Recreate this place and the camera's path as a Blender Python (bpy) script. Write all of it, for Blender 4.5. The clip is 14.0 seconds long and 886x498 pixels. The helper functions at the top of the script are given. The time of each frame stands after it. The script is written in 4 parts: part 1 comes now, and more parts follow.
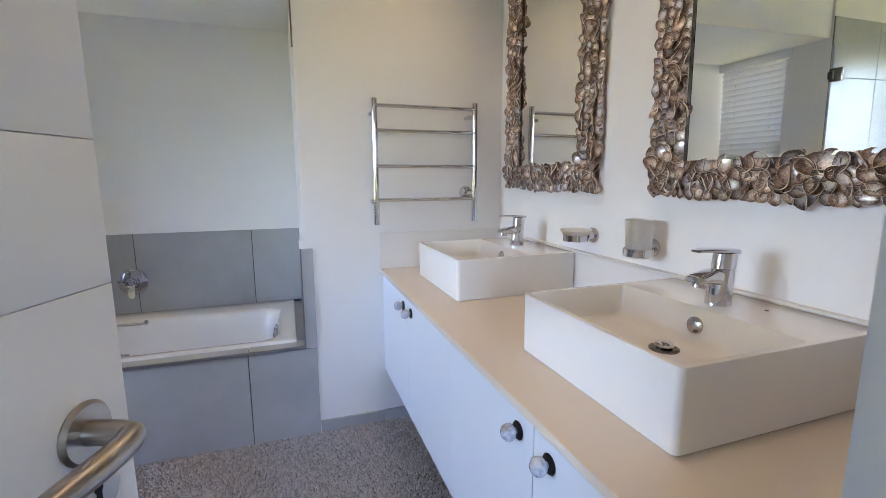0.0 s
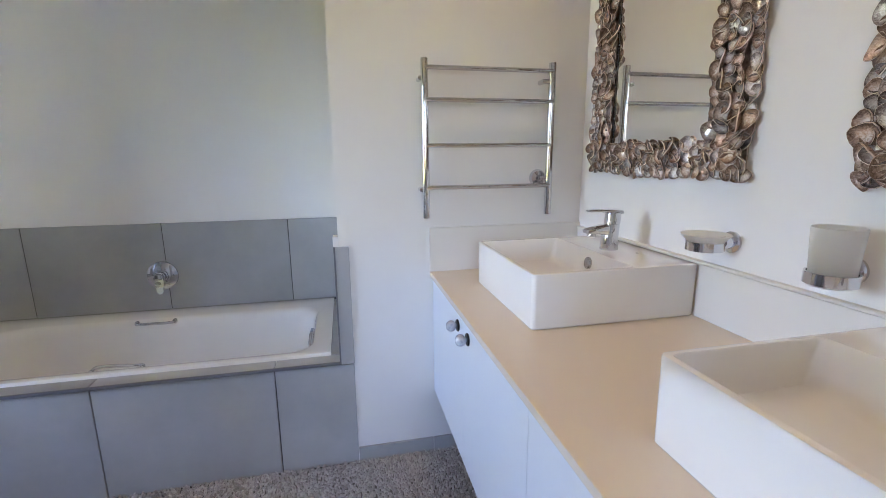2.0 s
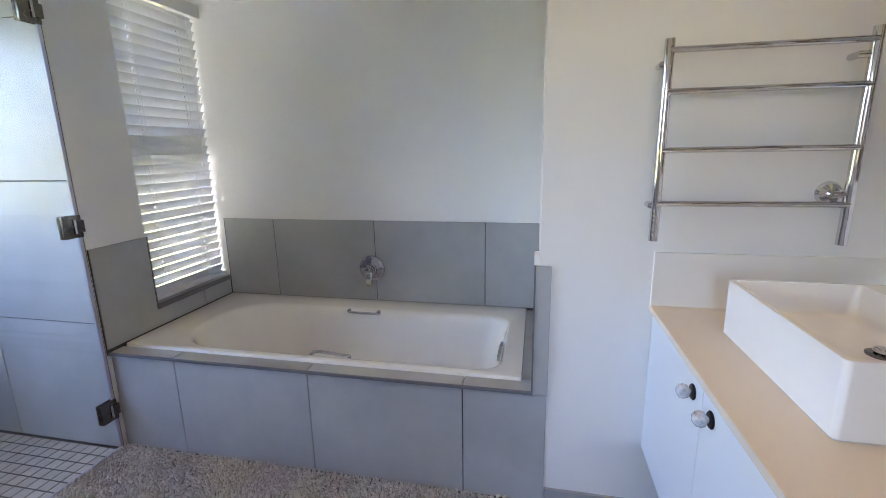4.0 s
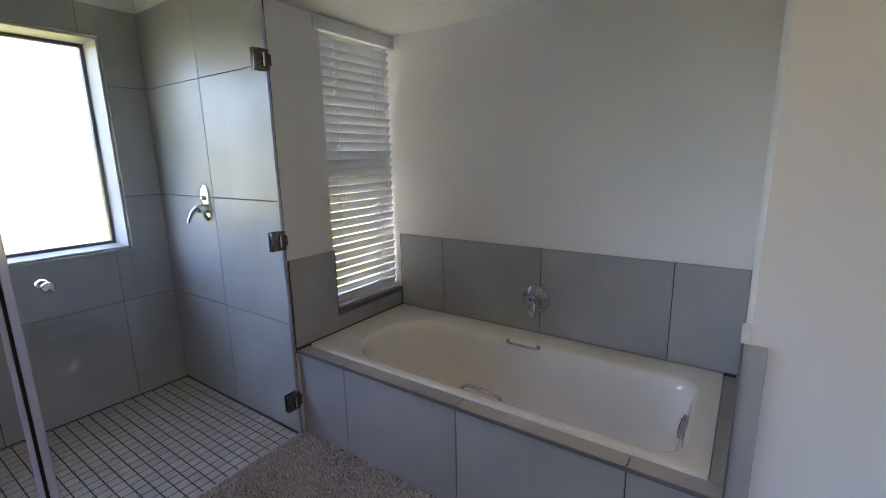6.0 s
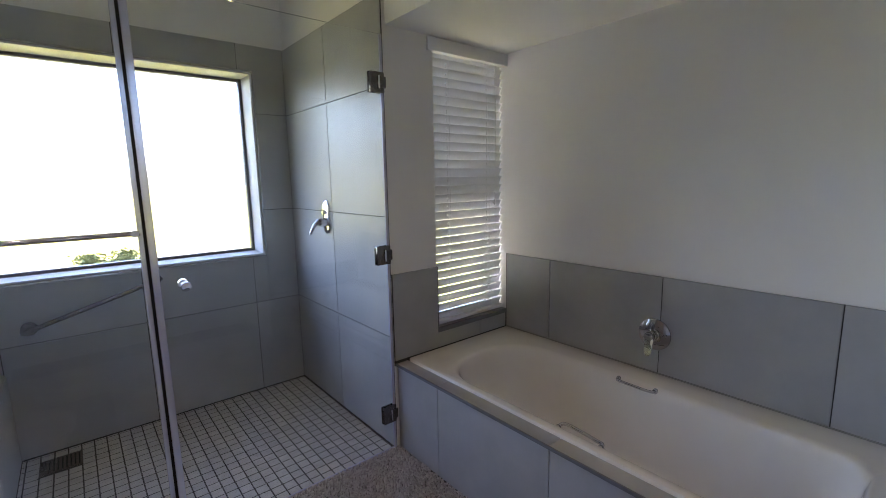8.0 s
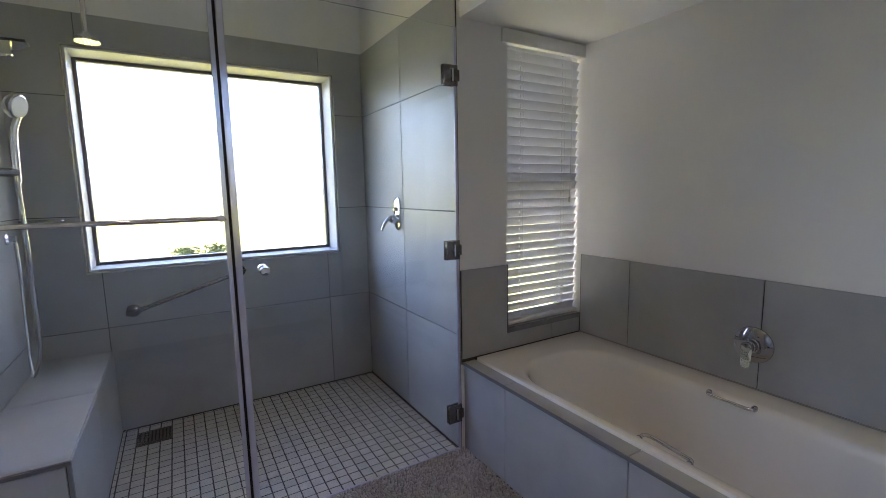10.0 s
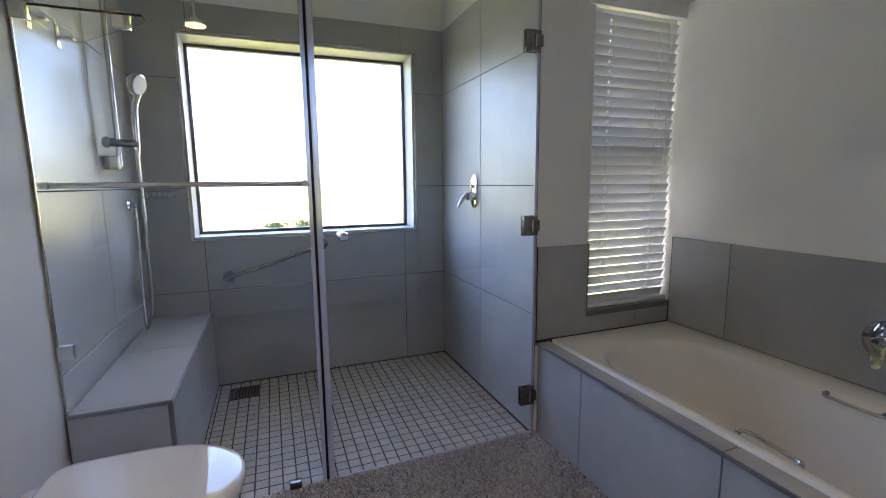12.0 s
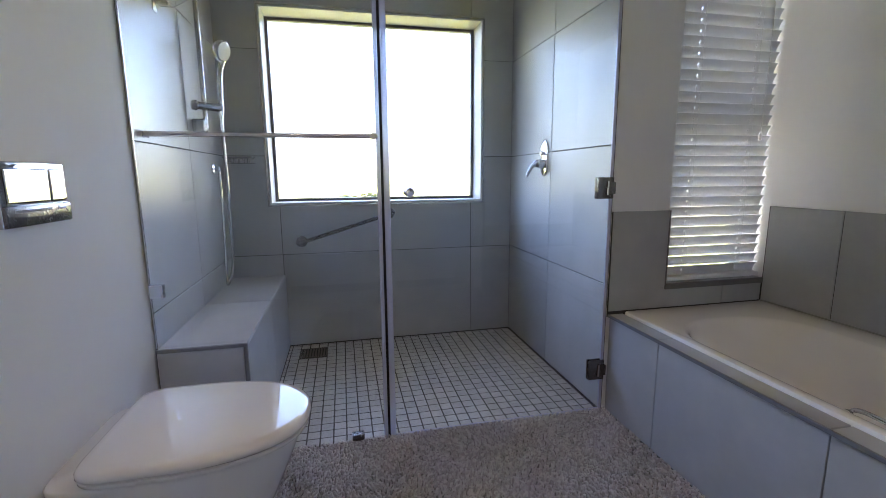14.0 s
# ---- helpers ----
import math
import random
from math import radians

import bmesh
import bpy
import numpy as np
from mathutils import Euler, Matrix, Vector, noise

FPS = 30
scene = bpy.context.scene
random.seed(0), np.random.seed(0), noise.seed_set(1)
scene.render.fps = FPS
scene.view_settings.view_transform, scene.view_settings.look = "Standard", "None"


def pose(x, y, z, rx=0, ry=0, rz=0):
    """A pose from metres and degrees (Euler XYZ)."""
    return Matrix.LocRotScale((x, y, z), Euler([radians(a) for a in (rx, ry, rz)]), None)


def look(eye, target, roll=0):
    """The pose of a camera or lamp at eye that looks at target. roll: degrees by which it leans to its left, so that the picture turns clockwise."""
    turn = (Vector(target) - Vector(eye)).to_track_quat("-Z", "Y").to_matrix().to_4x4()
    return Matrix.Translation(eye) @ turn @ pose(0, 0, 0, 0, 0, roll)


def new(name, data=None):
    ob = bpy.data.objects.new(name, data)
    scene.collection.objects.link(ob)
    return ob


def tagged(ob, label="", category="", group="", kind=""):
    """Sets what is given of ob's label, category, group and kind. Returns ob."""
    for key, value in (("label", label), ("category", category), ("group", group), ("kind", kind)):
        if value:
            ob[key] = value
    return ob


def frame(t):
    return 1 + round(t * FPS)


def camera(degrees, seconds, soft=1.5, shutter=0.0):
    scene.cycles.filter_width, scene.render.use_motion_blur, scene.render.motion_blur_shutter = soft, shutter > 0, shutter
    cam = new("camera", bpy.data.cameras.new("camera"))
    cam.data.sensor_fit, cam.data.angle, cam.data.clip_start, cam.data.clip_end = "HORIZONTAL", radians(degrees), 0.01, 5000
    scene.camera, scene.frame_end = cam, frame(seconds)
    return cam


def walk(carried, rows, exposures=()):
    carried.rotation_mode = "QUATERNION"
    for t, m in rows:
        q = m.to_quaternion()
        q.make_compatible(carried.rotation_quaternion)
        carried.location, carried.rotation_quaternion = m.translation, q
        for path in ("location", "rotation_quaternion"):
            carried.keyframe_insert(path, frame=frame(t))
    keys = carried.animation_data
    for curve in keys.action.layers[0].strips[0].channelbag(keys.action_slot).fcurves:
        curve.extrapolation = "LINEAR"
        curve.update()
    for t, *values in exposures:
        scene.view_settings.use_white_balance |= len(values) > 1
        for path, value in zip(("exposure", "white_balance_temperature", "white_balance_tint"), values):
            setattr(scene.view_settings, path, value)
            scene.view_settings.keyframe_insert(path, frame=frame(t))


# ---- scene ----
cam = camera(89.9, 14.0, soft=0.8)
PATH = [
    (0, (0.109, 0.788, 1.228), (0.758, 2.653, 0.91), -0.2),
    (0.5, (0.143, 0.898, 1.21), (0.791, 2.759, 0.867), -0.1),
    (1, (0.167, 1.014, 1.214), (0.798, 2.877, 0.851), 0.0),
    (1.5, (0.193, 1.116, 1.231), (0.742, 3.0, 0.843), -0.2),
    (2, (0.2, 1.192, 1.235), (0.618, 3.106, 0.832), -0.5),
    (2.5, (0.193, 1.255, 1.242), (0.431, 3.196, 0.821), -0.8),
    (3, (0.186, 1.301, 1.25), (0.207, 3.255, 0.823), -0.9),
    (3.5, (0.171, 1.357, 1.275), (-0.028, 3.3, 0.844), -1.0),
    (4, (0.149, 1.408, 1.29), (-0.259, 3.317, 0.855), -1.0),
    (4.2, (0.15, 1.418, 1.302), (-0.353, 3.303, 0.862), -1.1),
    (6.3, (0.129, 1.597, 1.388), (-1.063, 3.156, 1.004), -1.2),
    (6.5, (0.131, 1.608, 1.386), (-1.109, 3.134, 1.02), -1.3),
    (7, (0.132, 1.636, 1.372), (-1.222, 3.071, 1.042), -1.3),
    (7.5, (0.137, 1.664, 1.378), (-1.31, 3.007, 1.058), -1.1),
    (8, (0.139, 1.681, 1.371), (-1.378, 2.945, 1.06), -1.1),
    (10.3, (0.102, 1.703, 1.289), (-1.62, 2.684, 1.026), -0.8),
    (10.5, (0.105, 1.709, 1.286), (-1.632, 2.663, 1.018), -0.6),
    (11, (0.093, 1.713, 1.26), (-1.685, 2.586, 0.987), -0.6),
    (11.5, (0.086, 1.715, 1.234), (-1.731, 2.5, 0.952), -0.6),
    (12, (0.077, 1.713, 1.208), (-1.77, 2.423, 0.918), -0.6),
    (12.5, (0.064, 1.715, 1.181), (-1.809, 2.349, 0.881), -0.5),
    (13, (0.058, 1.717, 1.147), (-1.836, 2.282, 0.837), -0.5),
    (13.5, (0.053, 1.72, 1.107), (-1.858, 2.218, 0.789), -0.4),
    (14, (0.05, 1.715, 1.075), (-1.875, 2.145, 0.748), -0.4),
]
EXPOSURES = [(0, 4.9, 5950, 23), (3.0, 4.87, 5950, 23), (4.2, 4.86, 5950, 23), (6.5, 4.02, 6250, 25), (11, 4.08, 6150, 25), (14, 4.3, 6050, 24)]
walk(cam, [(t, look(eye, target, roll)) for t, eye, target, roll in PATH], EXPOSURES)

# ---- world, sun and window light ----
SUN_EL, SUN_AZ = 55.0, 15.0           # azimuth from +y towards +x
world = bpy.data.worlds.new("sky")
scene.world = world
world.use_nodes = True
wn = world.node_tree.nodes
sky = wn.new("ShaderNodeTexSky")
sky.sky_type, sky.sun_disc = "NISHITA", False
sky.sun_elevation, sky.sun_rotation = radians(SUN_EL), radians(SUN_AZ)
sky.air_density, sky.dust_density = 1.0, 2.5
wn["Background"].inputs["Strength"].default_value = 0.15
world.node_tree.links.new(sky.outputs[0], wn["Background"].inputs["Color"])

sun_data = bpy.data.lights.new("sun", "SUN")
sun_data.energy, sun_data.angle, sun_data.color = 5.0, radians(0.5), (1.0, 0.95, 0.87)
sun = new("sun", sun_data)
sx, sy, sz = math.sin(radians(SUN_AZ)), math.cos(radians(SUN_AZ)), math.tan(radians(SUN_EL))
sun.matrix_world = look((sx * 20, sy * 20, sz * 20), (0, 0, 0))


def sky_portal(name, eye, target, w, h):
    """Guides the sky's light in through an opening; gives off none itself."""
    d = bpy.data.lights.new(name, "AREA")
    d.shape, d.size, d.size_y = "RECTANGLE", w, h
    d.cycles.is_portal = True
    ob = new(name, d)
    ob.matrix_world = look(eye, target)
    return ob


sky_portal("shower_window_portal", (-3.05, 1.955, 1.473), (0, 1.955, 1.473), 1.33, 1.12)
# unseen hall opening, added to brighten the room from the doorway
sky_portal("unseen_hall_portal", (-0.075, -1.72, 1.54), (-0.075, 1.0, 1.54), 0.75, 0.88)
sky_portal("bath_window_portal", (-1.84, 3.39, 1.31), (0, 3.39, 1.31), 0.54, 1.49)


# ---- warm ceiling downlights ----
DOWNLIGHTS = [(0.62, 2.36, 0.42), (0.62, 1.42, 0.40), (-0.62, 2.30, 0.46), (-0.62, 1.42, 0.48)]
for lx, ly, watts in DOWNLIGHTS:
    d = bpy.data.lights.new("downlight_lamp", "SPOT")
    d.energy, d.color, d.spot_size, d.spot_blend, d.shadow_soft_size = watts, (1.0, 0.70, 0.42), radians(105), 0.7, 0.03
    new("downlight_lamp", d).matrix_world = look((lx, ly, 2.60), (lx, ly, 0))


# ---- materials ----
def material(name, color, rough=0.5, metal=0.0, **more):
    m = bpy.data.materials.new(name)
    m.use_nodes = True
    b = m.node_tree.nodes["Principled BSDF"]
    b.inputs["Base Color"].default_value = (*color, 1)
    b.inputs["Roughness"].default_value = rough
    b.inputs["Metallic"].default_value = metal
    for key, value in more.items():
        b.inputs[key.replace("_", " ")].default_value = value
    return m


def node(m, kind, **values):
    n = m.node_tree.nodes.new(kind)
    for key, value in values.items():
        n.inputs[key.replace("_", " ")].default_value = value
    return n


def vary(m, color_a, color_b, scale, coords="Object", detail=6.0, rough=None, bump=0.0, bump_scale=200.0, spread=0.0, lo=0.35, hi=0.65):
    """Cloudy colour between two tones, with fine relief, roughness variation and a tone of its own for each piece."""
    t, l = m.node_tree, m.node_tree.links
    b = t.nodes["Principled BSDF"]
    co = node(m, "ShaderNodeTexCoord")
    info = node(m, "ShaderNodeObjectInfo")
    shift = node(m, "ShaderNodeVectorMath")
    shift.operation = "ADD"
    mul = node(m, "ShaderNodeMath")
    mul.operation = "MULTIPLY"
    mul.inputs[1].default_value = 37.0
    l.new(info.outputs["Random"], mul.inputs[0])
    l.new(co.outputs[coords], shift.inputs[0])
    l.new(mul.outputs[0], shift.inputs[1])
    n = node(m, "ShaderNodeTexNoise", Scale=scale, Detail=detail, Roughness=0.6)
    l.new(shift.outputs[0], n.inputs["Vector"])
    ramp = t.nodes.new("ShaderNodeValToRGB")
    ramp.color_ramp.elements[0].position, ramp.color_ramp.elements[1].position = lo, hi
    ramp.color_ramp.elements[0].color, ramp.color_ramp.elements[1].color = (*color_a, 1), (*color_b, 1)
    l.new(n.outputs["Fac"], ramp.inputs["Fac"])
    out = ramp.outputs["Color"]
    if spread:
        hsv = t.nodes.new("ShaderNodeHueSaturation")
        rng = node(m, "ShaderNodeMapRange")
        rng.inputs["To Min"].default_value, rng.inputs["To Max"].default_value = 1 - spread, 1 + spread
        l.new(info.outputs["Random"], rng.inputs["Value"])
        l.new(rng.outputs[0], hsv.inputs["Value"])
        l.new(out, hsv.inputs["Color"])
        out = hsv.outputs["Color"]
    l.new(out, b.inputs["Base Color"])
    if rough:
        rr = node(m, "ShaderNodeMapRange")
        rr.inputs["To Min"].default_value, rr.inputs["To Max"].default_value = rough
        n2 = node(m, "ShaderNodeTexNoise", Scale=scale * 3.1, Detail=4.0)
        l.new(shift.outputs[0], n2.inputs["Vector"])
        l.new(n2.outputs["Fac"], rr.inputs["Value"])
        l.new(rr.outputs[0], b.inputs["Roughness"])
    if bump:
        n3 = node(m, "ShaderNodeTexNoise", Scale=bump_scale, Detail=3.0)
        l.new(shift.outputs[0], n3.inputs["Vector"])
        bp = node(m, "ShaderNodeBump", Strength=bump, Distance=0.002)
        l.new(n3.outputs["Fac"], bp.inputs["Height"])
        l.new(bp.outputs[0], b.inputs["Normal"])
    return m


PAINT = vary(material("wall_paint", (0.8, 0.79, 0.76), 0.6), (0.83, 0.815, 0.785), (0.86, 0.85, 0.825), 1.6, rough=(0.5, 0.7), bump=0.12, bump_scale=260)
CEIL = vary(material("ceiling_paint", (0.82, 0.81, 0.78), 0.8), (0.85, 0.84, 0.81), (0.88, 0.87, 0.84), 1.2, bump=0.08, bump_scale=180)
DOORPAINT = vary(material("door_paint", (0.78, 0.77, 0.74), 0.35), (0.76, 0.75, 0.72), (0.80, 0.79, 0.76), 3.0, rough=(0.3, 0.42), bump=0.05, bump_scale=120)
TILE = vary(material("grey_tile", (0.33, 0.34, 0.34), 0.35), (0.34, 0.34, 0.335), (0.455, 0.455, 0.445), 2.2, rough=(0.28, 0.42), bump=0.05, bump_scale=350, spread=0.05, lo=0.3, hi=0.7)
GROUT = vary(material("dark_grout", (0.10, 0.10, 0.10), 0.9), (0.045, 0.045, 0.045), (0.08, 0.08, 0.078), 30, bump=0.3)
TRIM = material("grey_edge_trim", (0.16, 0.16, 0.165), 0.4)
MOSAIC = vary(material("mosaic_tile", (0.6, 0.58, 0.53), 0.4), (0.41, 0.395, 0.365), (0.51, 0.495, 0.455), 14, rough=(0.3, 0.5), spread=0.07)
MGROUT = vary(material("mosaic_grout", (0.17, 0.155, 0.14), 0.9), (0.05, 0.046, 0.043), (0.085, 0.078, 0.072), 9, bump=0.2)
PORCELAIN = vary(material("white_porcelain", (0.86, 0.85, 0.83), 0.08, Coat_Weight=0.3), (0.85, 0.84, 0.815), (0.87, 0.86, 0.84), 5, rough=(0.03, 0.055))
ENAMEL = vary(material("bath_enamel", (0.82, 0.79, 0.74), 0.1, Coat_Weight=0.3), (0.79, 0.76, 0.705), (0.82, 0.79, 0.735), 4, rough=(0.04, 0.06))
COUNTER = material("cream_stone", (0.745, 0.65, 0.53), 0.27)
SPLASH = material("cream_splash", (0.80, 0.775, 0.73), 0.35)
CABINET = material("white_lacquer", (0.71, 0.735, 0.77), 0.32)
CHROME = material("chrome", (0.66, 0.66, 0.68), 0.045, 1.0)
# chrome darkened so that dark room reflections sit in its base colour
CHROME_DARKREFL = material("chrome_dark_reflections", (0.42, 0.42, 0.46), 0.05, 1.0)
REVEAL = vary(material("reveal_plaster", (0.55, 0.55, 0.57), 0.5), (0.50, 0.50, 0.515), (0.58, 0.58, 0.595), 4, rough=(0.4, 0.6), bump=0.05)
SILICONE = material("grey_sealant", (0.27, 0.265, 0.25), 0.45)
NICKEL = vary(material("brushed_nickel", (0.42, 0.38, 0.33), 0.3, 1.0), (0.40, 0.36, 0.315), (0.44, 0.40, 0.35), 18, rough=(0.27, 0.33))
STEEL = vary(material("satin_steel", (0.50, 0.49, 0.47), 0.22, 1.0), (0.46, 0.45, 0.43), (0.54, 0.53, 0.51), 40, rough=(0.18, 0.3))
GUNMETAL = vary(material("dark_satin_nickel", (0.20, 0.185, 0.17), 0.25, 1.0), (0.17, 0.16, 0.15), (0.23, 0.215, 0.20), 40, rough=(0.2, 0.32))
BLACK = material("black_iron", (0.02, 0.02, 0.02), 0.4, 0.6)
# near-black colour for solid pieces that stand for shaded holes and slots
DARK = material("hole_shade", (0.01, 0.01, 0.01), 0.8)
MIRROR = material("mirror_silver", (0.90, 0.90, 0.87), 0.008, 1.0)
GLASS = material("clear_glass", (0.96, 0.985, 0.975), 0.0, 0.0, Transmission_Weight=1.0, IOR=1.45)
SEAL = material("blue_clear_seal", (0.74, 0.77, 0.95), 0.25, 0.0, Transmission_Weight=0.3)
FROST = material("frosted_glass", (0.93, 0.94, 0.93), 0.5, 0.0, Transmission_Weight=0.4, IOR=1.3)
CERAMIC = vary(material("crackled_ceramic", (0.55, 0.58, 0.64), 0.15), (0.36, 0.40, 0.48), (0.70, 0.72, 0.77), 90, rough=(0.08, 0.2))
FRAME = material("charcoal_aluminium", (0.11, 0.115, 0.13), 0.4, 0.3)
PVC = vary(material("white_plastic", (0.78, 0.78, 0.78), 0.4), (0.76, 0.76, 0.76), (0.80, 0.80, 0.80), 8)
DRAIN = vary(material("brown_drain", (0.09, 0.07, 0.06), 0.5, 0.5), (0.07, 0.055, 0.05), (0.12, 0.10, 0.08), 40)
BACKING = vary(material("brown_wood_backing", (0.3, 0.23, 0.18), 0.6), (0.16, 0.11, 0.085), (0.46, 0.37, 0.30), 60)
SLAT = material("white_slat", (0.70, 0.70, 0.71), 0.35)
tr = node(SLAT, "ShaderNodeBsdfTranslucent", Color=(0.85, 0.86, 0.86, 1))
mx = node(SLAT, "ShaderNodeMixShader", Fac=0.07)
SLAT.node_tree.links.new(SLAT.node_tree.nodes["Principled BSDF"].outputs[0], mx.inputs[1])
SLAT.node_tree.links.new(tr.outputs[0], mx.inputs[2])
SLAT.node_tree.links.new(mx.outputs[0], SLAT.node_tree.nodes["Material Output"].inputs["Surface"])


def island_vary(m, stops, noise_scale=0.0, rough=None):
    """Each loose piece of a mesh takes a tone of its own."""
    t, l = m.node_tree, m.node_tree.links
    geo = node(m, "ShaderNodeNewGeometry")
    ramp = t.nodes.new("ShaderNodeValToRGB")
    while len(ramp.color_ramp.elements) < len(stops):
        ramp.color_ramp.elements.new(0.5)
    for i, (e, c) in enumerate(zip(ramp.color_ramp.elements, stops)):
        e.position, e.color = i / (len(stops) - 1), (*c, 1)
    l.new(geo.outputs["Random Per Island"], ramp.inputs["Fac"])
    l.new(ramp.outputs["Color"], t.nodes["Principled BSDF"].inputs["Base Color"])
    return m


PILE = island_vary(material("grey_wool", (0.35, 0.33, 0.32), 0.9, Sheen_Weight=0.3), [(0.35, 0.33, 0.32), (0.50, 0.475, 0.465), (0.64, 0.615, 0.60)])
RUGBASE = material("rug_backing", (0.2, 0.19, 0.185), 0.95)


def shell_material(name, dark, mid, light, scale, pearl=0.12):
    """Pale rim, darker hollow and pearly heart, broken up by noise and growth rings."""
    m = material(name, mid, 0.13, pearl, Coat_Weight=1.0, Coat_Roughness=0.12)
    t, l = m.node_tree, m.node_tree.links
    co, info = node(m, "ShaderNodeTexCoord"), node(m, "ShaderNodeObjectInfo")
    add = node(m, "ShaderNodeVectorMath")
    add.operation = "ADD"
    l.new(co.outputs["Object"], add.inputs[0])
    l.new(info.outputs["Random"], add.inputs[1])
    n = node(m, "ShaderNodeTexNoise", Scale=scale * 6.0, Detail=5.0, Distortion=1.4)
    l.new(add.outputs[0], n.inputs["Vector"])
    far = node(m, "ShaderNodeVectorMath")
    far.operation = "LENGTH"
    l.new(co.outputs["Object"], far.inputs[0])
    mixed = node(m, "ShaderNodeMath")
    mixed.operation = "MULTIPLY_ADD"
    mixed.inputs[1].default_value = 30.0
    off = node(m, "ShaderNodeMapRange")
    off.inputs["To Min"].default_value, off.inputs["To Max"].default_value = -0.45, 0.45
    l.new(n.outputs["Fac"], off.inputs["Value"])
    l.new(far.outputs["Value"], mixed.inputs[0])
    l.new(off.outputs[0], mixed.inputs[2])
    ramp = t.nodes.new("ShaderNodeValToRGB")
    ramp.color_ramp.elements.new(0.4)
    ramp.color_ramp.elements.new(0.7)
    for e, p, c in zip(ramp.color_ramp.elements, (0.08, 0.34, 0.66, 0.95), (light, mid, dark, mid)):
        e.position, e.color = p, (*c, 1)
    l.new(mixed.outputs[0], ramp.inputs["Fac"])
    hsv = t.nodes.new("ShaderNodeHueSaturation")
    rng = node(m, "ShaderNodeMapRange")
    rng.inputs["To Min"].default_value, rng.inputs["To Max"].default_value = 0.8, 1.5
    l.new(info.outputs["Random"], rng.inputs["Value"])
    l.new(rng.outputs[0], hsv.inputs["Value"])
    l.new(ramp.outputs["Color"], hsv.inputs["Color"])
    l.new(hsv.outputs["Color"], t.nodes["Principled BSDF"].inputs["Base Color"])
    bp = node(m, "ShaderNodeBump", Strength=0.35, Distance=0.002)
    l.new(n.outputs["Fac"], bp.inputs["Height"])
    l.new(bp.outputs[0], t.nodes["Principled BSDF"].inputs["Normal"])
    return m


SHELLS = [
    shell_material("brown_shell", (0.13, 0.085, 0.06), (0.48, 0.34, 0.26), (0.82, 0.74, 0.68), 26, 0.3),
    shell_material("pearl_shell", (0.15, 0.12, 0.11), (0.66, 0.60, 0.57), (0.93, 0.91, 0.90), 30, 0.55),
    shell_material("tan_shell", (0.17, 0.11, 0.08), (0.58, 0.43, 0.34), (0.86, 0.77, 0.70), 24, 0.3),
]
RIM = vary(material("shell_rim", (0.7, 0.6, 0.5), 0.35), (0.36, 0.26, 0.19), (0.72, 0.61, 0.51), 60, rough=(0.2, 0.4), spread=0.12)
GRASS = vary(material("sunlit_grass", (0.15, 0.15, 0.08), 0.9), (0.115, 0.110, 0.012), (0.170, 0.158, 0.022), 0.6)
FOLIAGE = island_vary(material("bush_leaves", (0.06, 0.09, 0.03), 0.6), [(0.035, 0.055, 0.02), (0.09, 0.12, 0.04)])
BARK = material("bark", (0.10, 0.07, 0.05), 0.9)


# ---- mesh helpers ----
def thing(name, at, label, category, group=""):
    ob = new(name)
    ob.empty_display_size = 0.05
    ob.location = at
    return tagged(ob, label, category, group)


def link_mesh(name, me, mat, parent=None, label=""):
    me.materials.append(mat)
    ob = new(name, me)
    if parent is not None:
        ob.parent = parent
        if parent.data is None:
            ob.matrix_parent_inverse = Matrix.Translation(parent.location).inverted()
    if label:
        ob["label"] = label
    return ob


def part(name, bm, mat, parent=None, label="", smooth=None):
    """Links a bmesh, in world places, as one mesh object under a thing or a part."""
    me = bpy.data.meshes.new(name)
    bmesh.ops.recalc_face_normals(bm, faces=bm.faces[:])
    if smooth is not None:
        for f in bm.faces:
            f.smooth = True
        for e in bm.edges:
            if len(e.link_faces) == 2 and e.calc_face_angle(0) > radians(smooth):
                e.smooth = False
    bm.to_mesh(me)
    bm.free()
    return link_mesh(name, me, mat, parent, label)


def box(lo, hi, bevel=0.0, seg=2, bm=None):
    bm = bm or bmesh.new()
    made = bmesh.ops.create_cube(bm, size=1.0)["verts"]
    for v in made:
        v.co = Vector([lo[i] + (hi[i] - lo[i]) * (v.co[i] + 0.5) for i in range(3)])
    if bevel:
        edges = list({e for v in made for e in v.link_edges})
        bmesh.ops.bevel(bm, geom=edges, offset=bevel, segments=seg, affect="EDGES", profile=0.5)
    return bm


def loft(loops, bm=None, close=True, cap=(True, True)):
    """Skins closed loops of equal length, one after the other."""
    bm = bm or bmesh.new()
    rings = [[bm.verts.new(p) for p in loop] for loop in loops]
    n = len(rings[0])
    for a, b in zip(rings, rings[1:]):
        for i in range(n):
            bm.faces.new((a[i], a[(i + 1) % n], b[(i + 1) % n], b[i]))
    if cap[0]:
        bm.faces.new(rings[0][::-1])
    if cap[1]:
        bm.faces.new(rings[-1])
    return bm


def ring(center, r, axis=(0, 0, 1), seg=20, up=None):
    a = Vector(axis).normalized()
    u = (Vector(up) if up else (Vector((1, 0, 0)) if abs(a.x) < 0.9 else Vector((0, 1, 0))))
    u = (u - a * u.dot(a)).normalized()
    w = a.cross(u)
    return [Vector(center) + r * (math.cos(2 * math.pi * i / seg) * u + math.sin(2 * math.pi * i / seg) * w) for i in range(seg)]


def lathe(base, axis, profile, seg=24, bm=None):
    """A turned shape: profile rows are (radius, distance along the axis)."""
    a = Vector(axis).normalized()
    return loft([ring(Vector(base) + a * d, max(r, 1e-4), a, seg) for r, d in profile], bm)


